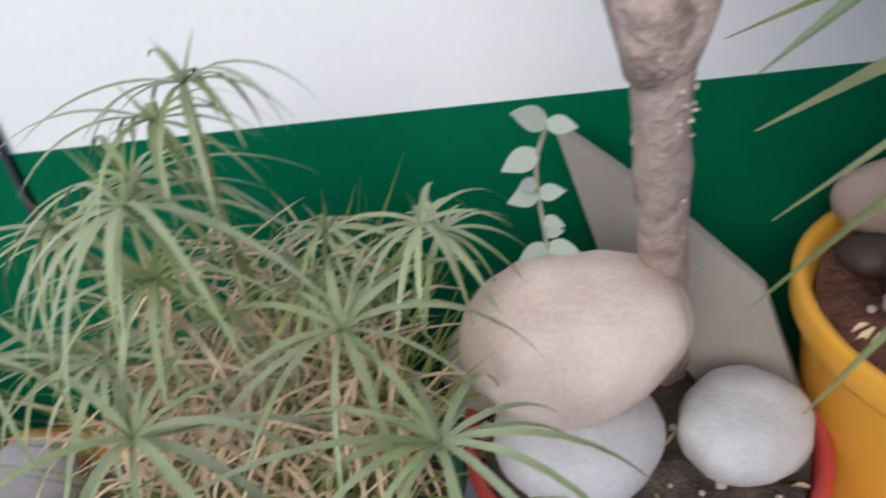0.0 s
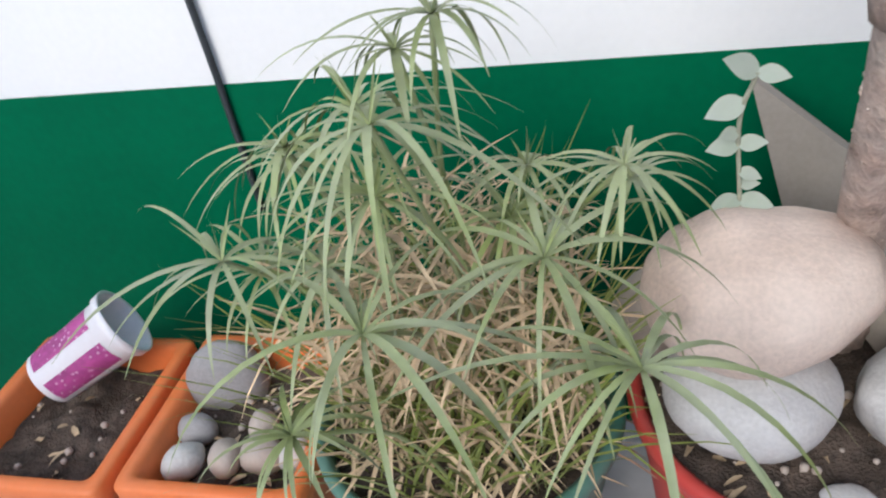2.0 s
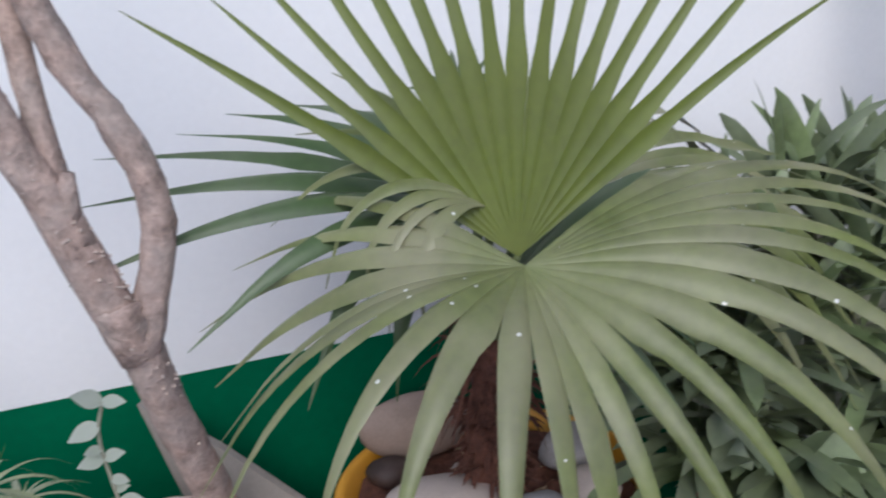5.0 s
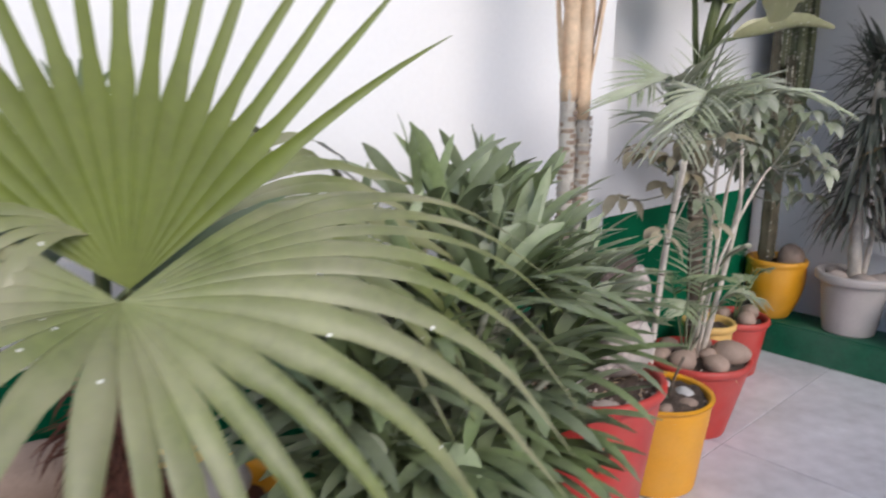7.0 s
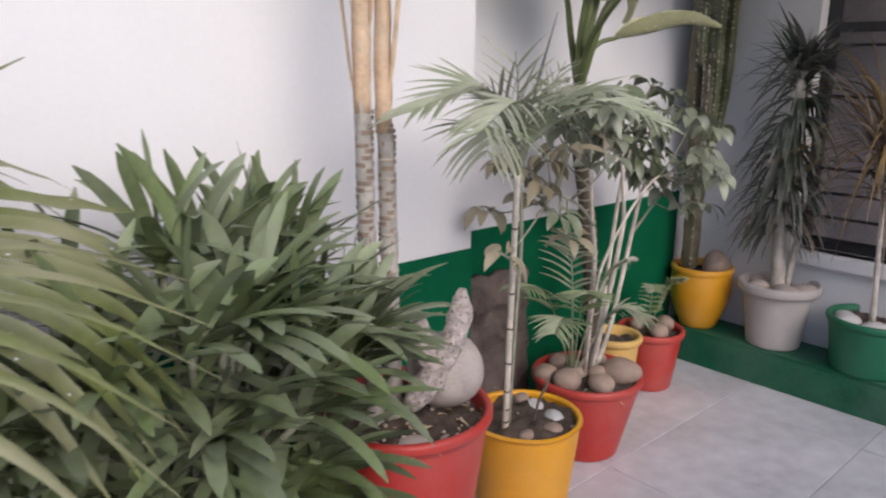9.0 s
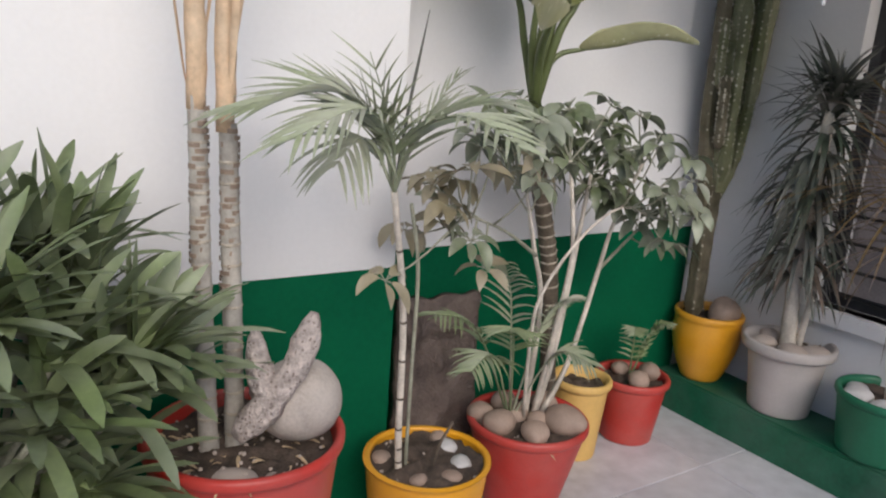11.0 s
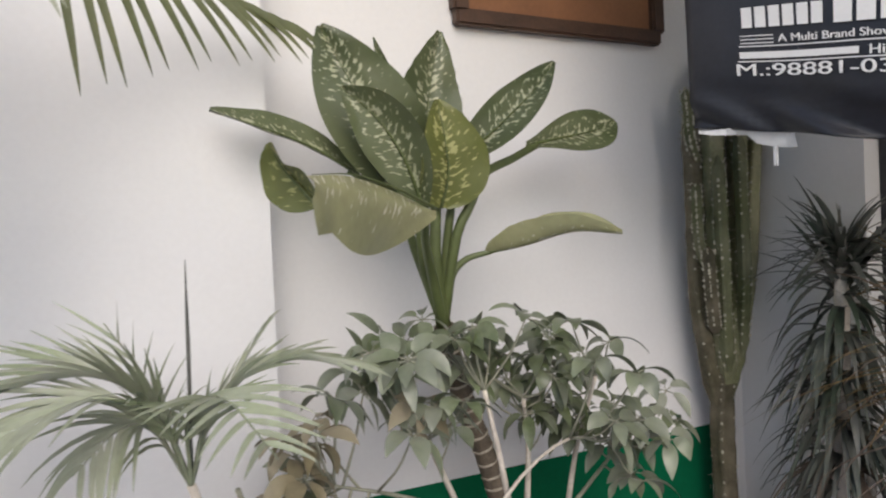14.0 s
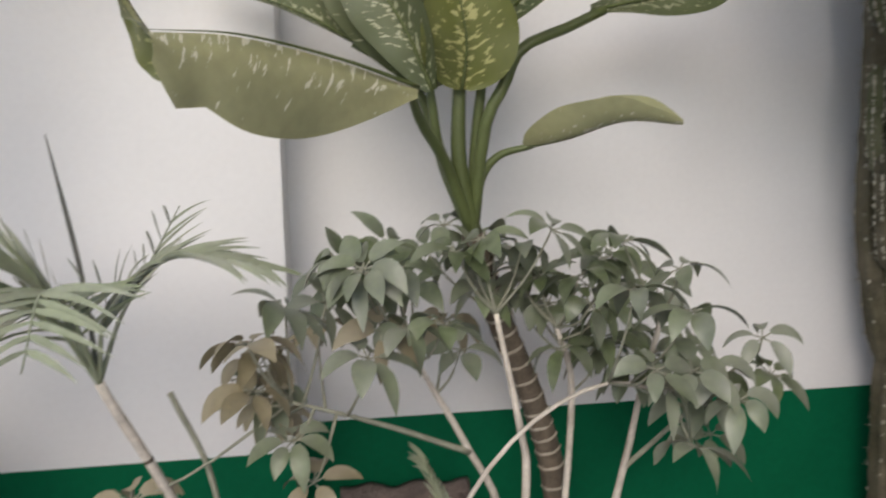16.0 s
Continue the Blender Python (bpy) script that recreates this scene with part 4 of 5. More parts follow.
palmate(palm, C, (0.915, -0.765, 1.238),
        [(122, 0.54, 14, -8), (132, 0.52, 8, -18), (140, 0.52, 1, -26), (148, 0.52, -8, -36), (157, 0.53, -12, -44), (168, 0.52, -12, -50), (182, 0.51, -10, -57),
         (200, 0.50, -12, -58), (218, 0.50, -16, -64), (238, 0.50, -26, -74), (254, 0.50, -38, -80), (268, 0.51, -44, -82), (282, 0.53, -44, -78), (295, 0.55, -38, -68),
         (306, 0.57, -26, -60), (315, 0.59, -16, -56), (323, 0.62, -7, -52), (330, 0.66, 0, -48), (337, 0.70, 6, -46), (343, 0.73, 9, -40), (349, 0.75, 11, -35), (355, 0.76, 13, -28),
         (362, 0.75, 15, -20), (370, 0.70, 16, -10)],
        M_FAN, 0.23, 0.016, "large dusty drooping leaf")
fan_leaf(palm, C, (0.975, -0.625, 1.21), (0.24, -0.05, 1.0), (-0.33, -0.93, 0.12), 0.63, 0.95, 16, 0.05, M_FANY, 0.48, 0.55, label="upright yellow green leaf", fall=0.05, mid_angle=0.25)
# Side leaf behind the rest, its shade painted in by M_FAND.
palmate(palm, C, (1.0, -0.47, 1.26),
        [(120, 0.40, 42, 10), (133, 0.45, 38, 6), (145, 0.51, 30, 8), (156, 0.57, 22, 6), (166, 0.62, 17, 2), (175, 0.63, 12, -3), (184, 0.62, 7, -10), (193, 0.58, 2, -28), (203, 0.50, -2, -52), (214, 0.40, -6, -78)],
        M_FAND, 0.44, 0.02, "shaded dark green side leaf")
palmate(palm, C, (0.945, -0.60, 1.285),
        [(128, 0.36, 48, 22), (142, 0.36, 40, 5), (156, 0.35, 32, -40), (170, 0.33, 26, -70), (184, 0.32, 20, -84), (198, 0.30, 14, -86), (212, 0.28, 8, -86)],
        M_FAN, 0.34, 0.010, "small grey green leaf with hanging tips")
fan_leaf(palm, C, (1.10, -0.42, 1.215), (0.95, 0.08, 0.30), (-0.3, -0.62, 0.76), 0.62, 0.9, 20, 0.75, M_FAN, 0.76, label="grey green arching leaf")
# Inner leaves that fill a gap; the darker colour stands in for shade.
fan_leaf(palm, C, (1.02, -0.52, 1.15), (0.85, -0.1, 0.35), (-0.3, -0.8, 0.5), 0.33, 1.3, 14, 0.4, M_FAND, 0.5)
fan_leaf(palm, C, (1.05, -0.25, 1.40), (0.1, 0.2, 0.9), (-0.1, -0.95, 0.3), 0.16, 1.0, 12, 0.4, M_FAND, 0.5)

# strap leaved bush: many rosettes on short stems
random.seed(21)
bush = plant("strap_leaf_bush", (1.75, -0.42, 0.46), "dense dark green bush of strap shaped leaves")
ROS = []
for k in range(46):
    for _ in range(40):
        u, v, w = rnd(-1, 1), rnd(-1, 1), rnd(-1, 1)
        if 0.45 < u * u + v * v + w * w < 1.0 and v < 0.55:
            break
    ROS.append((1.76 + 0.37 * u, -0.46 + 0.26 * v, 0.82 + 0.36 * w))
ROS += [(1.72, -0.38, 1.14), (1.92, -0.36, 1.14), (2.0, -0.42, 1.08), (1.52, -0.40, 1.06), (1.82, -0.55, 1.06), (2.0, -0.52, 0.98), (1.40, -0.50, 0.70), (1.36, -0.52, 0.86), (1.44, -0.6, 0.62)]
for x, y, z in ROS:
    out = (V(x, y, z) - V(1.74, -0.35, 0.75)).normalized()
    ro = part("rosette", tube(bmesh.new(), [V(x, y, z) - out * 0.05, V(x, y, z), V(x, y, z) + out * 0.03], [0.008, 0.014, 0.006], 8), M_LILY, bush)
    n = int(rnd(11, 15))
    for i in range(n):
        a = 2.4 * i
        el = 0.25 + 1.1 * i / n
        side = V(math.cos(a), math.sin(a), 0.1)
        wv = side * math.cos(el) + (out * 0.7 + V(0, 0, 0.7)) * math.sin(el)
        if y > -0.3 and wv.y > 0.3:
            wv.y *= 0.3
        if x > 1.95 and wv.x > 0.4:
            wv.x *= 0.5
        blade(ro, "leaf", M_LILY, (x, y, z), wv, rnd(0.20, 0.31), rnd(0.027, 0.039), rnd(0.4, 1.2), 8, "strap", fold=0.22)
    part("stem", tube(bmesh.new(), curve_pts([(1.75 + (x - 1.8) * 0.3, -0.42, 0.46), ((x + 1.75) / 2, (y - 0.42) / 2, 0.46 + (z - 0.46) * 0.6), (x, y, z)], 6), 0.008, 6), M_STEM, bush)
bm = bmesh.new()
for k in range(420):
    u, v, w = rnd(-1, 1), rnd(-1, 1), rnd(-1, 1)
    if u * u + v * v + w * w > 1:
        continue
    a = rnd(0, 6.28)
    arc_leaf(bm, (1.74 + 0.38 * u, -0.42 + 0.24 * v, 0.82 + 0.4 * w), (math.cos(a), -abs(math.sin(a)), rnd(-0.4, 0.9)), rnd(0.14, 0.24), rnd(0.028, 0.038), rnd(0.5, 1.3), 7, "strap", fold=0.25)
tagged(part("inner_leaves", bm, M_LILY, bush, "shaded inner leaves"), kind="stuff")

# broad leaved climber at the foot of the bush
random.seed(26)
climber = plant("heart_leaf_climber", (1.62, -0.50, 0.47), "low climber with broad dull green heart leaves")
for x, y, z, w in ((1.48, -0.78, 0.82, 0.10), (1.40, -0.74, 0.74, 0.09), (1.56, -0.80, 0.70, 0.09), (1.34, -0.70, 0.86, 0.08), (1.66, -0.80, 0.62, 0.09), (1.46, -0.78, 0.60, 0.08)):
    y += 0.09
    part("stem", tube(bmesh.new(), curve_pts([(1.62, -0.50, 0.46), ((x + 1.6) / 2, (y - 0.5) / 2, z * 0.6 + 0.25), (x, y, z)], 8), 0.003, 6), M_STEM, climber)
    bm = bmesh.new()
    arc_leaf(bm, (x, y, z), (rnd(-0.5, 0.5), -0.6, -0.5), w * 1.35, w, 0.5, 10, "oval", up=(rnd(-0.3, 0.3), -0.6, 0.8), fold=0.2)
    part("leaf", bm, M_LILY, climber)

# twin ringed palm trunks in the tall red pot
random.seed(31)
twin = plant("twin_palm", (2.28, -0.36, 0.56), "twin ringed palm trunks with dry tan leaf sheaths")


def ringed(pts, r0, r1, rings, col, ringcol, thing_, name="trunk", n=14):
    line = curve_pts(pts, 40)
    part(name, tube(bmesh.new(), line, [r0 + (r1 - r0) * i / 40 for i in range(41)], n, 0.12), col, thing_)
    for k in range(rings):
        i = 1 + k * 37.0 / rings
        a = line[int(i)].lerp(line[int(i) + 1], i - int(i))
        dv = (line[int(i) + 1] - line[int(i)]).normalized()
        rr = r0 + (r1 - r0) * i / 40
        part("ring", tube(bmesh.new(), [a - dv * 0.004, a - dv * 0.002, a + dv * 0.002, a + dv * 0.004], [rr * 1.0, rr * 1.06, rr * 1.06, rr * 1.0], n, 0.1), ringcol, thing_)


ringed([(2.27, -0.38, 0.55), (2.255, -0.375, 1.0), (2.245, -0.37, 1.46)], 0.024, 0.021, 15, M_PTRUNK, M_RING, twin)
ringed([(2.335, -0.38, 0.55), (2.325, -0.375, 1.0), (2.315, -0.37, 1.40)], 0.025, 0.021, 15, M_PTRUNK, M_RING, twin)
for x, ya in ((2.249, -0.372), (2.319, -0.372)):
    bm = bmesh.new()
    for k in range(30):
        zz = 0.98 + 0.016 * k + rnd(-0.002, 0.002)
        if zz > (1.44 if x < 2.3 else 1.39):
            continue
        a0, wide = rnd(0, 6.28), rnd(0.8, 1.9)
        for half in (0, math.pi):
            arc = [a0 + half + wide * j / 6 for j in range(7)]
            lo = [bm.verts.new((x + 0.0232 * math.cos(a), ya + 0.0232 * math.sin(a), zz)) for a in arc]
            hi = [bm.verts.new((x + 0.0236 * math.cos(a), ya + 0.0236 * math.sin(a), zz + 0.011)) for a in arc]
            for j in range(6):
                bm.faces.new((lo[j], lo[j + 1], hi[j + 1], hi[j]))
    tagged(part("leaf_scar", bm, M_SCAR, twin, "dark brown scars like bricks"), kind="stuff")
for x, z0 in ((2.245, 1.43), (2.31, 1.38)):
    line = curve_pts([(x, -0.37, z0), (x - 0.002, -0.372, z0 + 0.3), (x + 0.004, -0.37, z0 + 0.7), (x + 0.02, -0.37, z0 + 1.1)], 20)
    part("sheath", tube(bmesh.new(), line, [0.0215 + 0.002 * math.sin(i * 0.5) * min(1, i / 4) for i in range(21)], 12, 0.25), M_SHEATH, twin, "dry tan sheath")
    for q in range(3):
        a = rnd(0, 6.28)
        bm = bmesh.new()
        arc_leaf(bm, (x + 0.02 * math.cos(a), -0.37 + 0.02 * math.sin(a), z0 + rnd(0.05, 0.3)), (0.12 * math.cos(a), 0.12 * math.sin(a), 1), rnd(0.3, 0.5), 0.019, 0.06, 8, "strap", up=(math.cos(a), math.sin(a), 0), fold=0.5)
        part("dry_sheath_strip", bm, M_SHEATH, twin)


def frond(thing_, pts, n, length, width, droop, material, fwd=0.45, flat=0.25, both=True, start=0.2, spread=1.0):
    """A feather frond: a midrib with paired leaflets."""
    line = curve_pts(pts, 40)
    bm = tube(bmesh.new(), line, [0.005 - 0.004 * i / 40 for i in range(41)], 6)
    for k in range(n):
        u = start + (1 - start) * k / n
        p = line[min(39, int(u * 40))]
        dv = (line[min(40, int(u * 40) + 1)] - line[max(0, int(u * 40) - 1)]).normalized()
        s = dv.cross(V(0, 0, 1)).normalized()
        ln = length * (0.55 + 0.45 * math.sin(math.pi * min(1, 0.15 + 0.9 * u))) * rnd(0.85, 1.1)
        for sg in ((1, -1) if both else (1,)):
            arc_leaf(bm, p, s * sg * spread + dv * (fwd + rnd(-0.1, 0.1)) + V(0, 0, flat + rnd(-0.1, 0.1)), ln, width, droop * rnd(0.7, 1.3), 6, "grass", up=(-0.25, -0.8, 0.6), fold=0.3)
    return part("frond", bm, material, thing_)


rib = curve_pts([(2.27, -0.37, 2.06), (2.40, -0.31, 2.18), (2.56, -0.24, 2.30), (2.78, -0.18, 2.315), (3.0, -0.14, 2.25)], 40)
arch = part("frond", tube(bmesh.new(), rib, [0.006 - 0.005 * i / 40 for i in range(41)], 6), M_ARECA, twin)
# Hanging leaflets, coloured darker than their rib to stand for shade.
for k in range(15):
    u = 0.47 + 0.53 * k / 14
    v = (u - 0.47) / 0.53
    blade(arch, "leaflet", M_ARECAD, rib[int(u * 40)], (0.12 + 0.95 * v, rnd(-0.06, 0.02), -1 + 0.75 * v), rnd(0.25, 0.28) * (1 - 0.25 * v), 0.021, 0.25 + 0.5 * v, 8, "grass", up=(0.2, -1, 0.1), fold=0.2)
frond(twin, [(2.29, -0.37, 2.3), (2.34, -0.55, 2.36), (2.40, -0.75, 2.25), (2.46, -0.95, 2.05)], 18, 0.24, 0.016, 1.3, M_ARECA, 0.5, -0.2)
frond(twin, [(2.29, -0.37, 2.3), (2.05, -0.45, 2.5), (1.75, -0.5, 2.5)], 18, 0.26, 0.016, 1.3, M_ARECA, 0.4, -0.2)

# small areca on a pale cane in the yellow pot
random.seed(41)
areca = plant("areca_palm", (2.87, -0.31, 0.33), "small dusty areca palm on a bare pale cane")
T = V(2.70, -0.477, 1.25)
ringed([(2.87, -0.31, 0.32), (2.845, -0.335, 0.50), (2.815, -0.368, 0.88), T], 0.012, 0.009, 9, M_CANE, M_DTRUNK, areca, "cane", 10)
A = M_ARECA
frond(areca, [T, (2.63, -0.50, 1.42), (2.50, -0.52, 1.49), (2.27, -0.52, 1.44)], 20, 0.24, 0.012, 0.35, A, 1.25, 0.15, spread=0.75)
frond(areca, [T, (2.64, -0.55, 1.40), (2.52, -0.62, 1.46), (2.34, -0.68, 1.40)], 18, 0.24, 0.012, 0.5, A, 1.1, 0.1, spread=0.8)
frond(areca, [T, (2.74, -0.52, 1.40), (2.86, -0.56, 1.48), (3.02, -0.60, 1.46)], 18, 0.17, 0.011, 0.4, A, 1.1, 0.15, spread=0.8)
frond(areca, [T, (2.69, -0.56, 1.40), (2.72, -0.74, 1.46), (2.76, -0.92, 1.40)], 15, 0.18, 0.011, 0.5, A, 0.9, 0.2)
frond(areca, [T, (2.64, -0.47, 1.36), (2.58, -0.50, 1.38), (2.50, -0.54, 1.32)], 12, 0.22, 0.012, 0.9, A, 0.9, 0.0)
frond(areca, [T, (2.66, -0.50, 1.38), (2.62, -0.54, 1.48), (2.56, -0.58, 1.58)], 7, 0.19, 0.007, 0.3, A, 1.3, 0.2)
frond(areca, [T, (2.74, -0.47, 1.36), (2.80, -0.48, 1.46), (2.86, -0.5, 1.56)], 9, 0.16, 0.007, 0.4, A, 0.9, 0.2)
part("spear_leaf", tube(bmesh.new(), curve_pts([T, (2.70, -0.52, 1.45), (2.692, -0.60, 1.68)], 10), [0.005, 0.005, 0.0045, 0.004, 0.004, 0.004, 0.004, 0.004, 0.003, 0.002, 0.001], 6), M_DRAC, areca, "unopened dark spear leaf")
part("cane", tube(bmesh.new(), curve_pts([(2.90, -0.30, 0.32), (2.88, -0.33, 0.7), (2.86, -0.36, 1.0), (2.80, -0.40, 1.2)], 14), 0.006, 8), M_STEM, areca, "thinner side cane")
part("cane", tube(bmesh.new(), curve_pts([(2.97, -0.35, 0.32), (2.98, -0.36, 0.42), (3.02, -0.37, 0.50)], 8), 0.005, 8), M_DTRUNK, areca, "cut stub of cane")

# low palm seedlings in the red pot
low = plant("palm_seedling", (3.40, -0.17, 0.32), "low arching palm seedling with narrow leaves")
for tgt in ((3.12, -0.30, 0.62), (3.20, -0.38, 0.78), (3.55, -0.42, 0.62), (3.30, -0.20, 0.95), (3.48, -0.35, 0.85), (3.02, -0.2, 0.80)):
    t3 = V(*tgt)
    frond(low, [(3.42, -0.17, 0.32), V(3.42, -0.17, 0.32).lerp(t3, 0.5) + V(0, 0, 0.15), t3], 13, 0.15, 0.011, 0.7, M_LILY if t3.x < 3.25 else A, 0.8, 0.1, start=0.4)


# umbrella tree: stems and palmate clusters
def cluster(thing_, p, way, n, length, width, material, droop=0.9):
    way = Vector(way).normalized()
    s = way.cross(V(0.2, 0.1, 1)).normalized()
    t = s.cross(way)
    bm, rays = bmesh.new(), []
    for k in range(n):
        a = 2 * math.pi * k / n + rnd(-0.2, 0.2)
        dv = s * math.cos(a) + t * math.sin(a) + way * rnd(0.0, 0.5)
        b = p + dv.normalized() * 0.022
        tube(bm, [p, b], 0.0018, 4)
        rays.append((b, dv))
    leaf = part("leaf", bm, M_STEM, thing_)
    for b, dv in rays:
        blade(leaf, "leaflet", material, b, dv, length * rnd(0.7, 1.2), width * rnd(0.8, 1.15), droop * rnd(0.6, 1.7), 7, "oval", up=way, fold=0.22, twist=rnd(-0.4, 0.4))


random.seed(51)
um = plant("umbrella_tree", (3.50, -0.18, 0.32), "leggy umbrella tree with dusty oval leaflets")
STEMS = [[(3.52, -0.18, 0.31), (3.62, -0.15, 0.54), (3.66, -0.17, 1.05), (3.60, -0.25, 1.25)],
         [(3.55, -0.18, 0.31), (3.70, -0.15, 0.50), (3.80, -0.15, 0.86), (3.83, -0.17, 1.05), (3.85, -0.25, 1.28)],
         [(3.80, -0.15, 0.86), (3.95, -0.17, 1.0), (4.10, -0.20, 1.15)],
         [(3.48, -0.18, 0.31), (3.48, -0.2, 0.77), (3.39, -0.24, 0.99), (3.28, -0.30, 1.2)],
         [(3.46, -0.20, 0.31), (3.38, -0.28, 0.70), (3.37, -0.33, 0.88), (3.50, -0.35, 1.06), (3.68, -0.33, 1.14), (3.85, -0.30, 1.1)],
         [(3.40, -0.24, 0.97), (3.2, -0.32, 1.08), (3.02, -0.35, 1.15)],
         [(3.50, -0.2, 0.31), (3.52, -0.28, 0.88), (3.50, -0.3, 1.05), (3.45, -0.30, 1.3)]]
for q in STEMS:
    part("stem", tube(bmesh.new(), curve_pts(q, 16), [(0.012 if q[-1][2] > 1.15 else 0.007) * (1 - 0.5 * i / 16) for i in range(17)], 8, 0.2), M_CANE if q[0][2] < 0.5 else M_STEM, um)
CL = []
for k in range(64):
    x = rnd(2.95, 3.98)
    top = 1.43 - 0.24 * abs((x - 3.42) / 0.55) ** 2.2
    z = rnd(top - 0.25, top + 0.05)
    CL.append((x, rnd(-0.48, -0.06), z))
CL += [(3.02, -0.38, 1.08), (2.95, -0.36, 1.18), (3.06, -0.40, 1.0), (3.85, -0.42, 1.02), (4.05, -0.32, 1.22), (4.10, -0.28, 1.12), (3.78, -0.42, 1.16), (2.72, -0.42, 1.0), (3.95, -0.3, 1.1),
       (3.12, -0.36, 1.44), (3.42, -0.3, 1.46), (3.56, -0.34, 1.48), (3.72, -0.32, 1.45), (3.24, -0.30, 1.40), (3.86, -0.3, 1.38)]
for k, (x, y, z) in enumerate(CL):
    cluster(um, V(x, y, z), (rnd(-0.5, 0.5), rnd(-0.7, 0.2), rnd(0.5, 1.0)), random.choice((5, 6, 7)), 0.092, 0.039,
            M_SCHEFY if (z < 1.30 and x < 3.6 and k % 5 < 3) else M_SCHEF, rnd(1.0, 2.1))
    q = min((p for st in STEMS for p in curve_pts(st, 16)), key=lambda p: (p - V(x, y, z - 0.06)).length)
    part("twig", tube(bmesh.new(), curve_pts([q, q.lerp(V(x, y, z), 0.6) - V(0, 0, 0.02), (x, y, z)], 5), [0.004, 0.0035, 0.003, 0.003, 0.0025, 0.002], 5), M_STEM, um)


# dumb cane with broad variegated leaves
def variegated(name, base, fleck, amount):
    m = mat(name, base, 0.38, 0.18, 6, 50, 0.1, dust=(0.25, 0.27, 0.16), dust_amount=0.35, trans=0.08)
    N, L = m.node_tree.nodes, m.node_tree.links
    b = N["Principled BSDF"]
    old = b.inputs["Base Color"].links[0].from_socket
    co = N.new("ShaderNodeTexCoord")
    mp = N.new("ShaderNodeMapping")
    mp.inputs["Scale"].default_value = (29, 3.6, 1)
    nz = N.new("ShaderNodeTexNoise")
    nz.inputs["Scale"].default_value = 1.0
    nz.inputs["Detail"].default_value = 3
    L.new(co.outputs["UV"], mp.inputs["Vector"])
    L.new(mp.outputs[0], nz.inputs["Vector"])
    r = N.new("ShaderNodeMapRange")
    r.inputs[1].default_value, r.inputs[2].default_value = amount, amount + 0.04
    r.inputs[4].default_value = 0.85
    sp = N.new("ShaderNodeSeparateXYZ")
    L.new(co.outputs["UV"], sp.inputs[0])
    off = N.new("ShaderNodeMath")
    off.operation = "SUBTRACT"
    off.inputs[1].default_value = 3.0
    L.new(sp.outputs[1], off.inputs[0])
    ab = N.new("ShaderNodeMath")
    ab.operation = "ABSOLUTE"
    L.new(off.outputs[0], ab.inputs[0])
    ma = N.new("ShaderNodeMath")
    ma.operation = "MULTIPLY_ADD"
    ma.inputs[1].default_value = -0.16
    ma.inputs[2].default_value = 0.075
    L.new(ab.outputs[0], ma.inputs[0])
    ad = N.new("ShaderNodeMath")
    L.new(ma.outputs[0], ad.inputs[0])
    L.new(nz.outputs[0], ad.inputs[1])
    L.new(ad.outputs[0], r.inputs[0])
    mx = N.new("ShaderNodeMix")
    mx.data_type = "RGBA"
    L.new(r.outputs[0], mx.inputs[0])
    L.new(old, mx.inputs[6])
    mx.inputs[7].default_value = (*fleck, 1)
    L.new(mx.outputs[2], b.inputs["Base Color"])
    return m


M_DIEF = variegated("variegated_leaf", (0.048, 0.066, 0.022), (0.44, 0.45, 0.31), 0.575)
M_DIEFY = variegated("variegated_young_leaf", (0.115, 0.13, 0.025), (0.45, 0.44, 0.2), 0.575)
M_DIEFP = variegated("pale_old_leaf", (0.36, 0.35, 0.19), (0.7, 0.68, 0.55), 0.63)


def length_of(line):
    return sum((b - a).length for a, b in zip(line, line[1:]))


def broad(thing_, ctrl, width, up, cup, material, label="", peak=0.45, wave=0.0, ragged=0.0, blunt=0.0, half=False):
    """A broad blade along a line, cupped across, with a wavy edge."""
    n, mcross = 26, 8
    line = curve_pts(ctrl, n)
    bm = bmesh.new()
    rows = []
    for i, p in enumerate(line):
        t = i / n
        dv = (line[min(i + 1, n)] - line[max(i - 1, 0)]).normalized()
        s = dv.cross(Vector(up)).normalized()
        nr = s.cross(dv)
        q = t ** (math.log(0.5) / math.log(peak))
        w = width * 0.5 * (max(0.0, math.sin(math.pi * (0.03 + 0.955 * q))) ** 0.8)
        if blunt and t > 0.5:
            w = max(w, width * 0.5 * blunt * (1 - max(0, t - 0.93) / 0.07 * 0.6))
        if ragged:
            w *= 1 - ragged * abs(noise.noise(V(t * 11, 3, 1)))
        row = []
        for j in range(mcross + 1):
            v = j / mcross - 1 if half else j / mcross * 2 - 1
            h = cup * w * v * v - 0.06 * width * math.exp(-(v * 7) ** 2) + wave * width * noise.noise(V(t * 5, v * 1.5, width * 9)) * abs(v)
            row.append(bm.verts.new(p + s * (w * v) + nr * h))
        rows.append(row)
    for a, b in zip(rows, rows[1:]):
        for j in range(mcross):
            bm.faces.new((a[j], a[j + 1], b[j + 1], b[j]))
    uv = bm.loops.layers.uv.new("leaf")
    where = {v: (i / n, (j / mcross - 1 if half else j / mcross * 2 - 1)) for i, row in enumerate(rows) for j, v in enumerate(row)}
    for f in bm.faces:
        for lp in f.loops:
            t, v = where[lp.vert]
            lp[uv].uv = (t * length_of(line) * 3.2 - 0.16 * abs(v) + 5 * width, v + 3)
    leaf = part("leaf", bm, material, thing_, label)
    part("midrib", tube(bmesh.new(), [p + (Vector(up).normalized() * -0.0015) for p in line], [0.0045 - 0.0040 * i / n for i in range(n + 1)], 6), M_DSTALK, leaf)
    return leaf


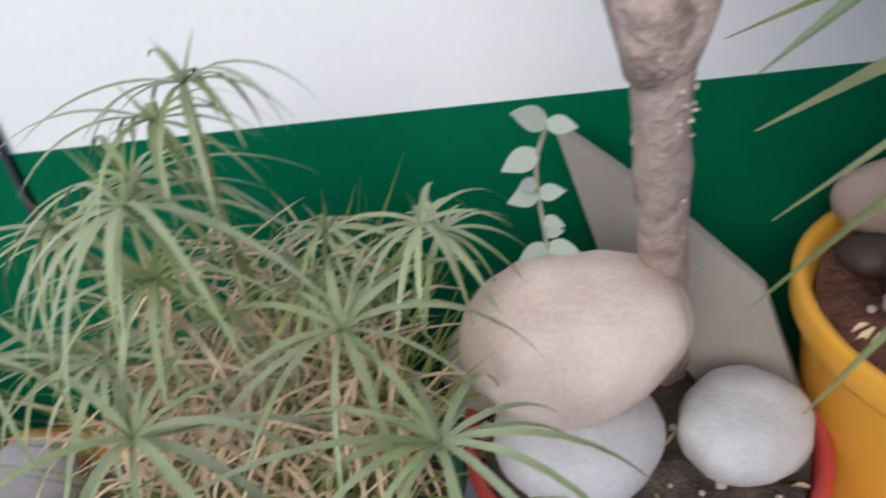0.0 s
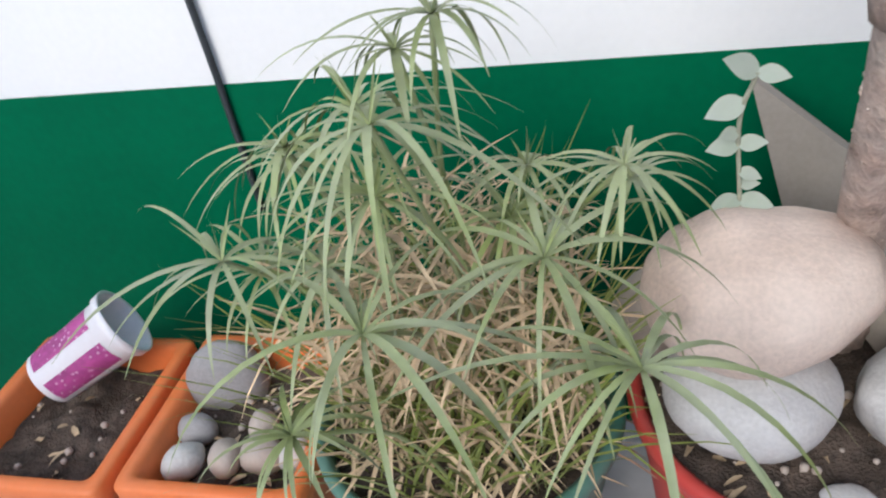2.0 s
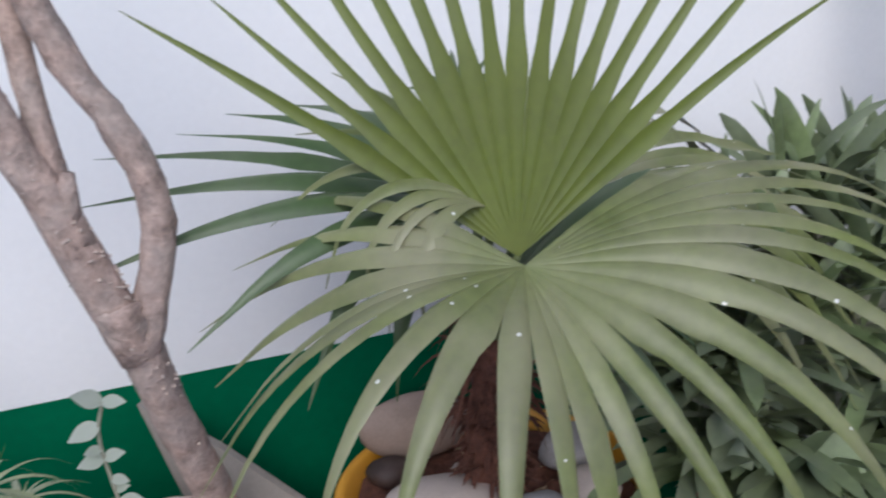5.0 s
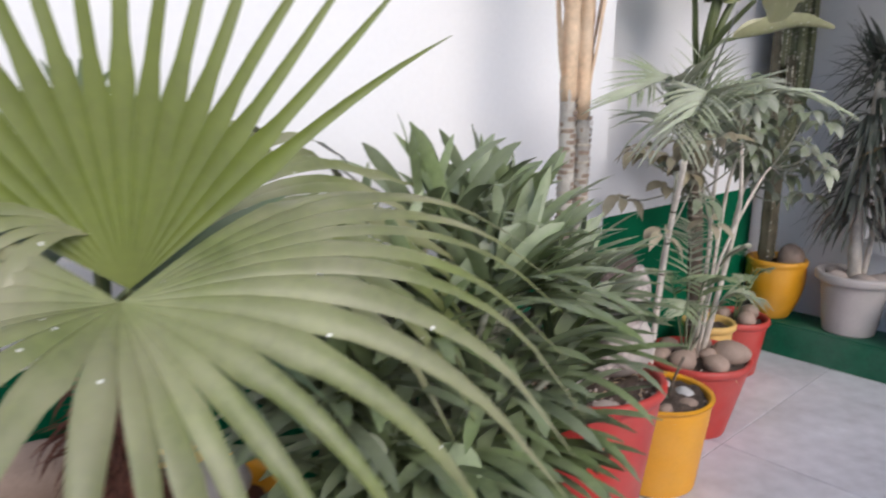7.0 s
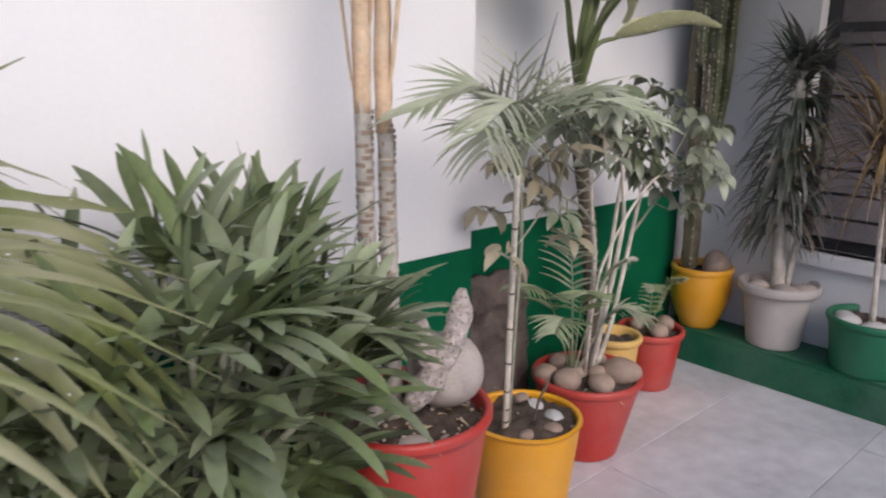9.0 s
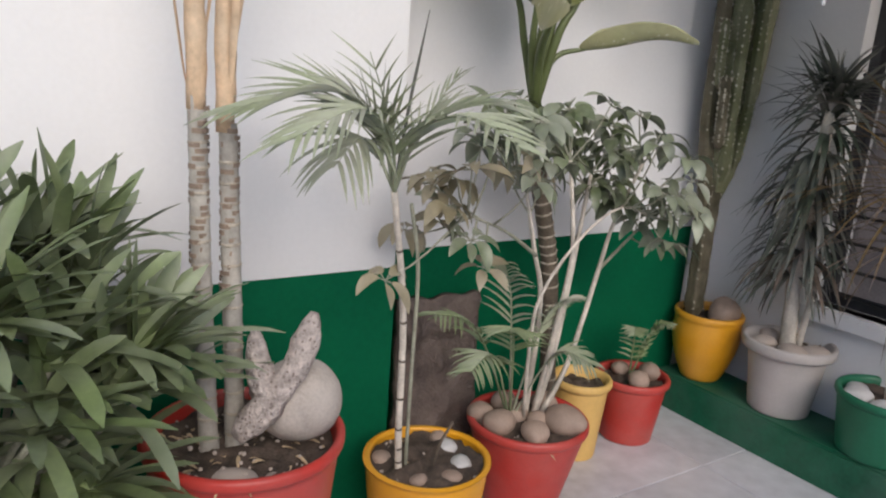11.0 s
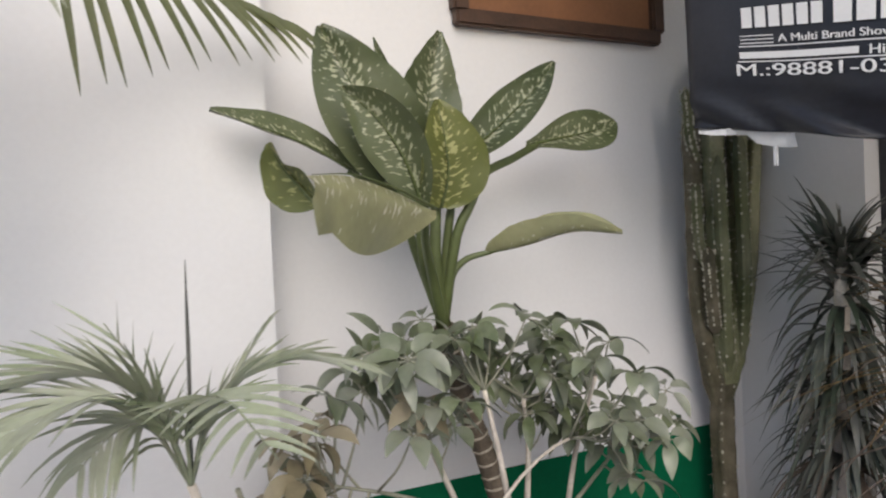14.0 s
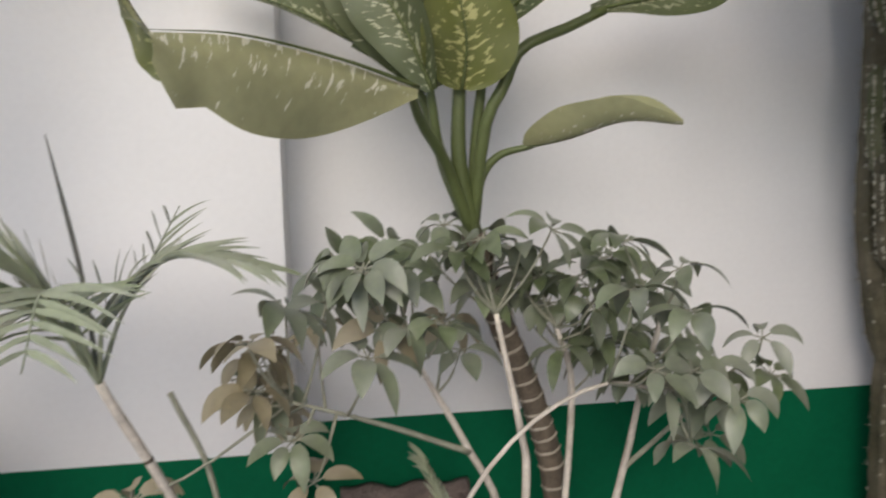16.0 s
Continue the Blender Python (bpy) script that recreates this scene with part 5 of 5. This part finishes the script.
random.seed(61)
dc = plant("dumb_cane", (3.70, -0.02, 0.34), "tall dumb cane with large cream flecked leaves")
B = V(3.437, -0.11, 1.45)
ringed([(3.72, -0.06, 0.10), (3.66, -0.05, 0.74), (3.60, -0.055, 1.0), (3.50, -0.08, 1.25), B], 0.033, 0.030, 22, M_DTRUNK, M_RING, dc)


def stalk(pts, r0=0.014, r1=0.007):
    part("leaf_stalk", tube(bmesh.new(), curve_pts(pts, 14), [r0 + (r1 - r0) * i / 14 for i in range(15)], 10), M_DSTALK, dc)


FACE = (-0.25, -1, 0.15)
stalk([B, (3.40, -0.15, 1.62), (3.40, -0.17, 1.80)], 0.022, 0.014)
stalk([B, (3.36, -0.16, 1.62), (3.33, -0.2, 1.78)], 0.016, 0.009)
stalk([B, (3.36, -0.2, 1.62), (3.30, -0.30, 1.70), (3.27, -0.38, 1.76)], 0.016, 0.008)
stalk([B, (3.455, -0.17, 1.69), (3.496, -0.19, 1.785), (3.536, -0.19, 1.863), (3.643, -0.18, 1.91), (3.73, -0.17, 1.95)], 0.015, 0.011)
stalk([B, (3.45, -0.13, 1.57), (3.49, -0.15, 1.63), (3.56, -0.185, 1.652)], 0.014, 0.007)
stalk([B, (3.44, -0.14, 1.66), (3.46, -0.18, 1.88)], 0.016, 0.01)
stalk([B, (3.36, -0.12, 1.65), (3.30, -0.13, 1.80), (3.17, -0.13, 1.88)], 0.015, 0.007)
broad(dc, [(3.345, -0.18, 1.78), (3.27, -0.19, 1.93), (3.18, -0.17, 2.09), (3.105, -0.15, 2.245)], 0.24, (-0.35, -1, 0.1), 0.25, M_DIEF, "broad dark leaf with cream flecks", 0.5, 0.05)
broad(dc, [(3.33, -0.24, 1.77), (3.27, -0.26, 1.90), (3.20, -0.26, 2.0), (3.12, -0.25, 2.07)], 0.15, (-0.5, -1, -0.2), 0.5, M_DIEF, "", 0.5, 0.06)
broad(dc, [(3.41, -0.13, 1.78), (3.405, -0.12, 1.95), (3.42, -0.12, 2.10), (3.455, -0.13, 2.265)], 0.23, (0.0, -1, 0.05), 0.2, M_DIEF, "tall ragged topped leaf", 0.42, 0.05, 0.25)
broad(dc, [(3.40, -0.2, 1.775), (3.405, -0.24, 1.86), (3.39, -0.26, 1.95), (3.37, -0.26, 2.05)], 0.21, (0.0, -1, 0.2), 0.35, M_DIEFY, "young yellow green leaf", 0.42, 0.03)
broad(dc, [(3.46, -0.19, 1.90), (3.54, -0.26, 1.98), (3.61, -0.32, 2.06), (3.66, -0.37, 2.14)], 0.13, (-0.3, -0.8, 0.45), 0.3, M_DIEF, "", 0.45, 0.05)
broad(dc, [(3.70, -0.17, 1.95), (3.82, -0.16, 1.975), (3.95, -0.15, 2.0), (4.06, -0.135, 2.035)], 0.145, (-0.1, -1, 0.5), 0.2, M_DIEF, "", 0.62, 0.05)
broad(dc, [(3.545, -0.18, 1.65), (3.62, -0.26, 1.668), (3.70, -0.37, 1.70), (3.775, -0.475, 1.69)], 0.075, (0.1, -0.35, 0.95), 1.6, M_DIEFP, "curled greyish leaf with a brown tip", 0.42, 0.12)
broad(dc, [(3.20, -0.13, 1.87), (3.08, -0.13, 1.94), (2.96, -0.13, 1.985), (2.83, -0.126, 2.027)], 0.115, (0.1, -0.6, 0.75), 0.35, M_DIEF, "", 0.5, 0.05)
broad(dc, [(3.285, -0.40, 1.765), (3.15, -0.51, 1.80), (3.0, -0.64, 1.822), (2.885, -0.735, 1.815)], 0.29, (0.5, -0.62, 0.05), -0.25, M_DIEFP, "pale yellowing leaf folded down along its rib", 0.55, 0.04, 0.0, 0.72, half=True)
broad(dc, [(2.91, -0.675, 1.765), (2.88, -0.665, 1.80), (2.852, -0.66, 1.835), (2.83, -0.665, 1.875)], 0.125, (-1.0, -0.2, 0.1), 0.3, M_DIEFY, "torn curled tip of the yellowing leaf", 0.45, 0.05)
broad(dc, [(3.34, -0.13, 2.02), (3.31, -0.12, 2.1), (3.28, -0.12, 2.17), (3.26, -0.12, 2.235)], 0.035, FACE, 0.8, M_DIEF, "", 0.4)

# tall columnar cactus in the yellow urn
random.seed(71)
cac = plant("columnar_cactus", (4.74, 0.05, 0.48), "tall clump of ribbed olive cactus columns")


def column(pts, r, ribs=5):
    line = curve_pts(pts, 30)
    bm = bmesh.new()
    rings = []
    for i, p in enumerate(line):
        taper = min(1, 0.5 + i / 4) * (1 if i < 28 else (0.8 if i == 28 else (0.5 if i == 29 else 0.12)))
        ring = []
        for k in range(ribs * 4):
            a = 2 * math.pi * k / (ribs * 4)
            rr = r * taper * (0.78 + 0.3 * abs(math.cos(a * ribs / 2))) * (1 + 0.16 * noise.noise(V(i * 0.9, k * 0.8, r * 90)))
            ring.append(bm.verts.new(p + V(math.cos(a) * rr, math.sin(a) * rr, 0)))
        rings.append(ring)
    n = ribs * 4
    for a, b in zip(rings, rings[1:]):
        for k in range(n):
            bm.faces.new((a[k], a[(k + 1) % n], b[(k + 1) % n], b[k]))
    col = part("column", bm, random.choice((M_CACT, M_CACT, M_CACTB, M_CACTL)), cac)
    bm = bmesh.new()
    for i in range(2, 30):
        for k in range(ribs):
            a = 2 * math.pi * k / ribs
            if random.random() < 0.7:
                q = rnd(0.5, 2.1)
                at = line[i] + V(math.cos(a), math.sin(a), rnd(-0.3, 0.3)) * r * 1.05
                stone_mesh(bm, at, (0.003 * q, 0.003 * q, 0.004 * q), i + k, 0.2, 0, 0, 1)
                for m in range(3):
                    arc_leaf(bm, at, (math.cos(a) + rnd(-0.9, 0.9), math.sin(a) + rnd(-0.9, 0.9), rnd(-0.6, 0.9)), rnd(0.010, 0.022), 0.0022, 0.1, 2, "grass", fold=0.6)
    tagged(part("spine_cushion", bm, M_SPINE, col, "pale spine cushions"), kind="stuff")


column([(4.70, 0.06, 0.47), (4.69, 0.06, 0.85), (4.70, 0.06, 1.2), (4.71, 0.05, 1.27)], 0.042)
for x0, x1, x2, y, z0, zt, r in ((4.66, 4.60, 4.585, 0.07, 1.02, 2.15, 0.032), (4.69, 4.65, 4.64, 0.02, 1.10, 2.30, 0.038), (4.71, 4.70, 4.70, 0.06, 1.12, 2.36, 0.036), (4.72, 4.76, 4.78, 0.02, 1.10, 2.28, 0.036),
                                 (4.73, 4.81, 4.85, 0.08, 1.02, 2.24, 0.034), (4.74, 4.84, 4.92, 0.05, 1.12, 2.16, 0.030), (4.68, 4.66, 4.67, 0.10, 1.15, 2.2, 0.034), (4.72, 4.74, 4.74, 0.11, 1.15, 2.42, 0.034),
                                 (4.60, 4.57, 4.565, 0.03, 1.55, 1.85, 0.02), (4.62, 4.585, 4.57, -0.01, 1.30, 1.62, 0.022), (4.67, 4.635, 4.625, -0.02, 1.15, 1.95, 0.025), (4.60, 4.565, 4.55, 0.05, 1.92, 2.20, 0.018), (4.74, 4.735, 4.73, -0.025, 1.2, 2.05, 0.024)):
    column([(x0, y * 0.6 + 0.02, z0), (x1, y, z0 + (zt - z0) * 0.35), ((x1 + x2) / 2, y, z0 + (zt - z0) * 0.7), (x2, y, zt)], r)

# dracaena in the grey pot
random.seed(81)
dr = plant("dracaena", (4.81, -0.36, 0.48), "shaggy dracaena with drooping dark strap leaves")
stemline = curve_pts([(4.81, -0.37, 0.46), (4.80, -0.35, 0.8), (4.79, -0.36, 1.2), (4.80, -0.37, 1.62)], 30)
part("trunk", tube(bmesh.new(), stemline, [0.034 - 0.012 * i / 30 for i in range(31)], 12, 0.2), M_CANE, dr, "pale ringed trunk")
part("trunk", tube(bmesh.new(), curve_pts([(4.84, -0.40, 0.46), (4.83, -0.42, 0.7), (4.82, -0.44, 1.0)], 12), 0.014, 10, 0.2), M_CANE, dr, "thinner side trunk")
for z in [0.80, 0.86, 0.92, 0.98, 1.04, 1.10, 1.16, 1.22, 1.28, 1.34, 1.40, 1.46, 1.50, 1.53, 1.56, 1.59, 1.62]:
    p = min(stemline, key=lambda q: abs(q.z - z))
    mt = M_DRAC if z > 1.2 or random.random() < 0.6 else M_DRACD
    ro = part("rosette", tube(bmesh.new(), [p - V(0, 0, 0.02), p + V(0, 0, 0.02)], 0.032 - 0.008 * z, 10), M_CANE, dr)
    for i in range(24):
        a = rnd(0, 6.28)
        el = rnd(-0.2, 0.6) if z < 1.45 else rnd(0.0, 1.35)
        wv = V(math.cos(a) * math.cos(el), math.sin(a) * math.cos(el), math.sin(el))
        ln = rnd(0.22, 0.36) * (0.75 if z > 1.55 else 1)
        if wv.x > 0.4:
            ln *= 0.55
        blade(ro, "leaf", mt, p + V(wv.x, wv.y, 0) * 0.02, wv, ln, rnd(0.02, 0.03), rnd(1.3, 2.6) if z < 1.45 else rnd(0.4, 1.5), 7, "grass", fold=0.3)
# thin leaved olive plant in the green pot
ol = plant("ribbon_plant", (4.82, -0.80, 0.42), "olive brown ribbon plant with thin arching leaves")
part("trunk", tube(bmesh.new(), curve_pts([(4.80, -0.82, 0.40), (4.79, -0.80, 0.8), (4.78, -0.77, 1.26)], 12), [0.014 - 0.006 * i / 12 for i in range(13)], 10, 0.2), M_CANE, ol, "slim pale trunk")
for z, m, n in ((1.26, M_SPIKE, 70), (1.2, M_SPIKE, 60), (1.12, M_DRACD, 60), (1.02, M_DRACD, 54)):
    ro = part("rosette", tube(bmesh.new(), [(4.78, -0.775, z - 0.03), (4.78, -0.775, z + 0.02)], 0.012, 10), M_CANE, ol)
    for i in range(n):
        a = rnd(0, 6.28)
        el = rnd(-0.1, 1.35)
        wv = V(math.cos(a) * math.cos(el), math.sin(a) * math.cos(el), math.sin(el))
        ln = rnd(0.4, 0.68) * (0.3 if wv.x > 0.35 else 1)
        blade(ro, "leaf", m, (4.78, -0.775, z), wv, ln, rnd(0.009, 0.017), rnd(0.7, 2.3), 9, "grass", fold=0.3)
# small ferny shoot in the little red pot
fs = plant("fern_shoot", (4.24, 0.0, 0.28), "small green ferny shoot in the red pot")
for tgt in ((4.36, -0.10, 0.55), (4.14, -0.08, 0.52), (4.28, -0.16, 0.58)):
    frond(fs, [(4.24, 0.0, 0.27), (4.24 * 0.5 + tgt[0] * 0.5, tgt[1] * 0.5, 0.52), tgt], 14, 0.07, 0.012, 0.6, M_LILY, 0.5, 0.1)

# ---- floor ----
fl = tagged(part("floor", box(bmesh.new(), -3.3, XB + 0.3, -4.9, 0.5, -0.2, -0.004), M_JOINT, smooth=False), "pale grey marble slab floor", "floor", kind="structure")
tile_me = None
for i in range(9):
    for j in range(8):
        x0, y0 = -3.0 + 0.92 * i, -4.7 + 0.62 * j
        if tile_me is None:
            ob = part("tile", box(bmesh.new(), 0, 0.916, 0, 0.616, -0.02, 0, 0.002), M_FLOOR, fl, smooth=False)
            tile_me = ob.data
        else:
            ob = new("tile", tile_me)
            ob.parent = fl
        ob.location = (x0, y0, 0.0005 * math.sin(i * 3.1 + j * 1.7))
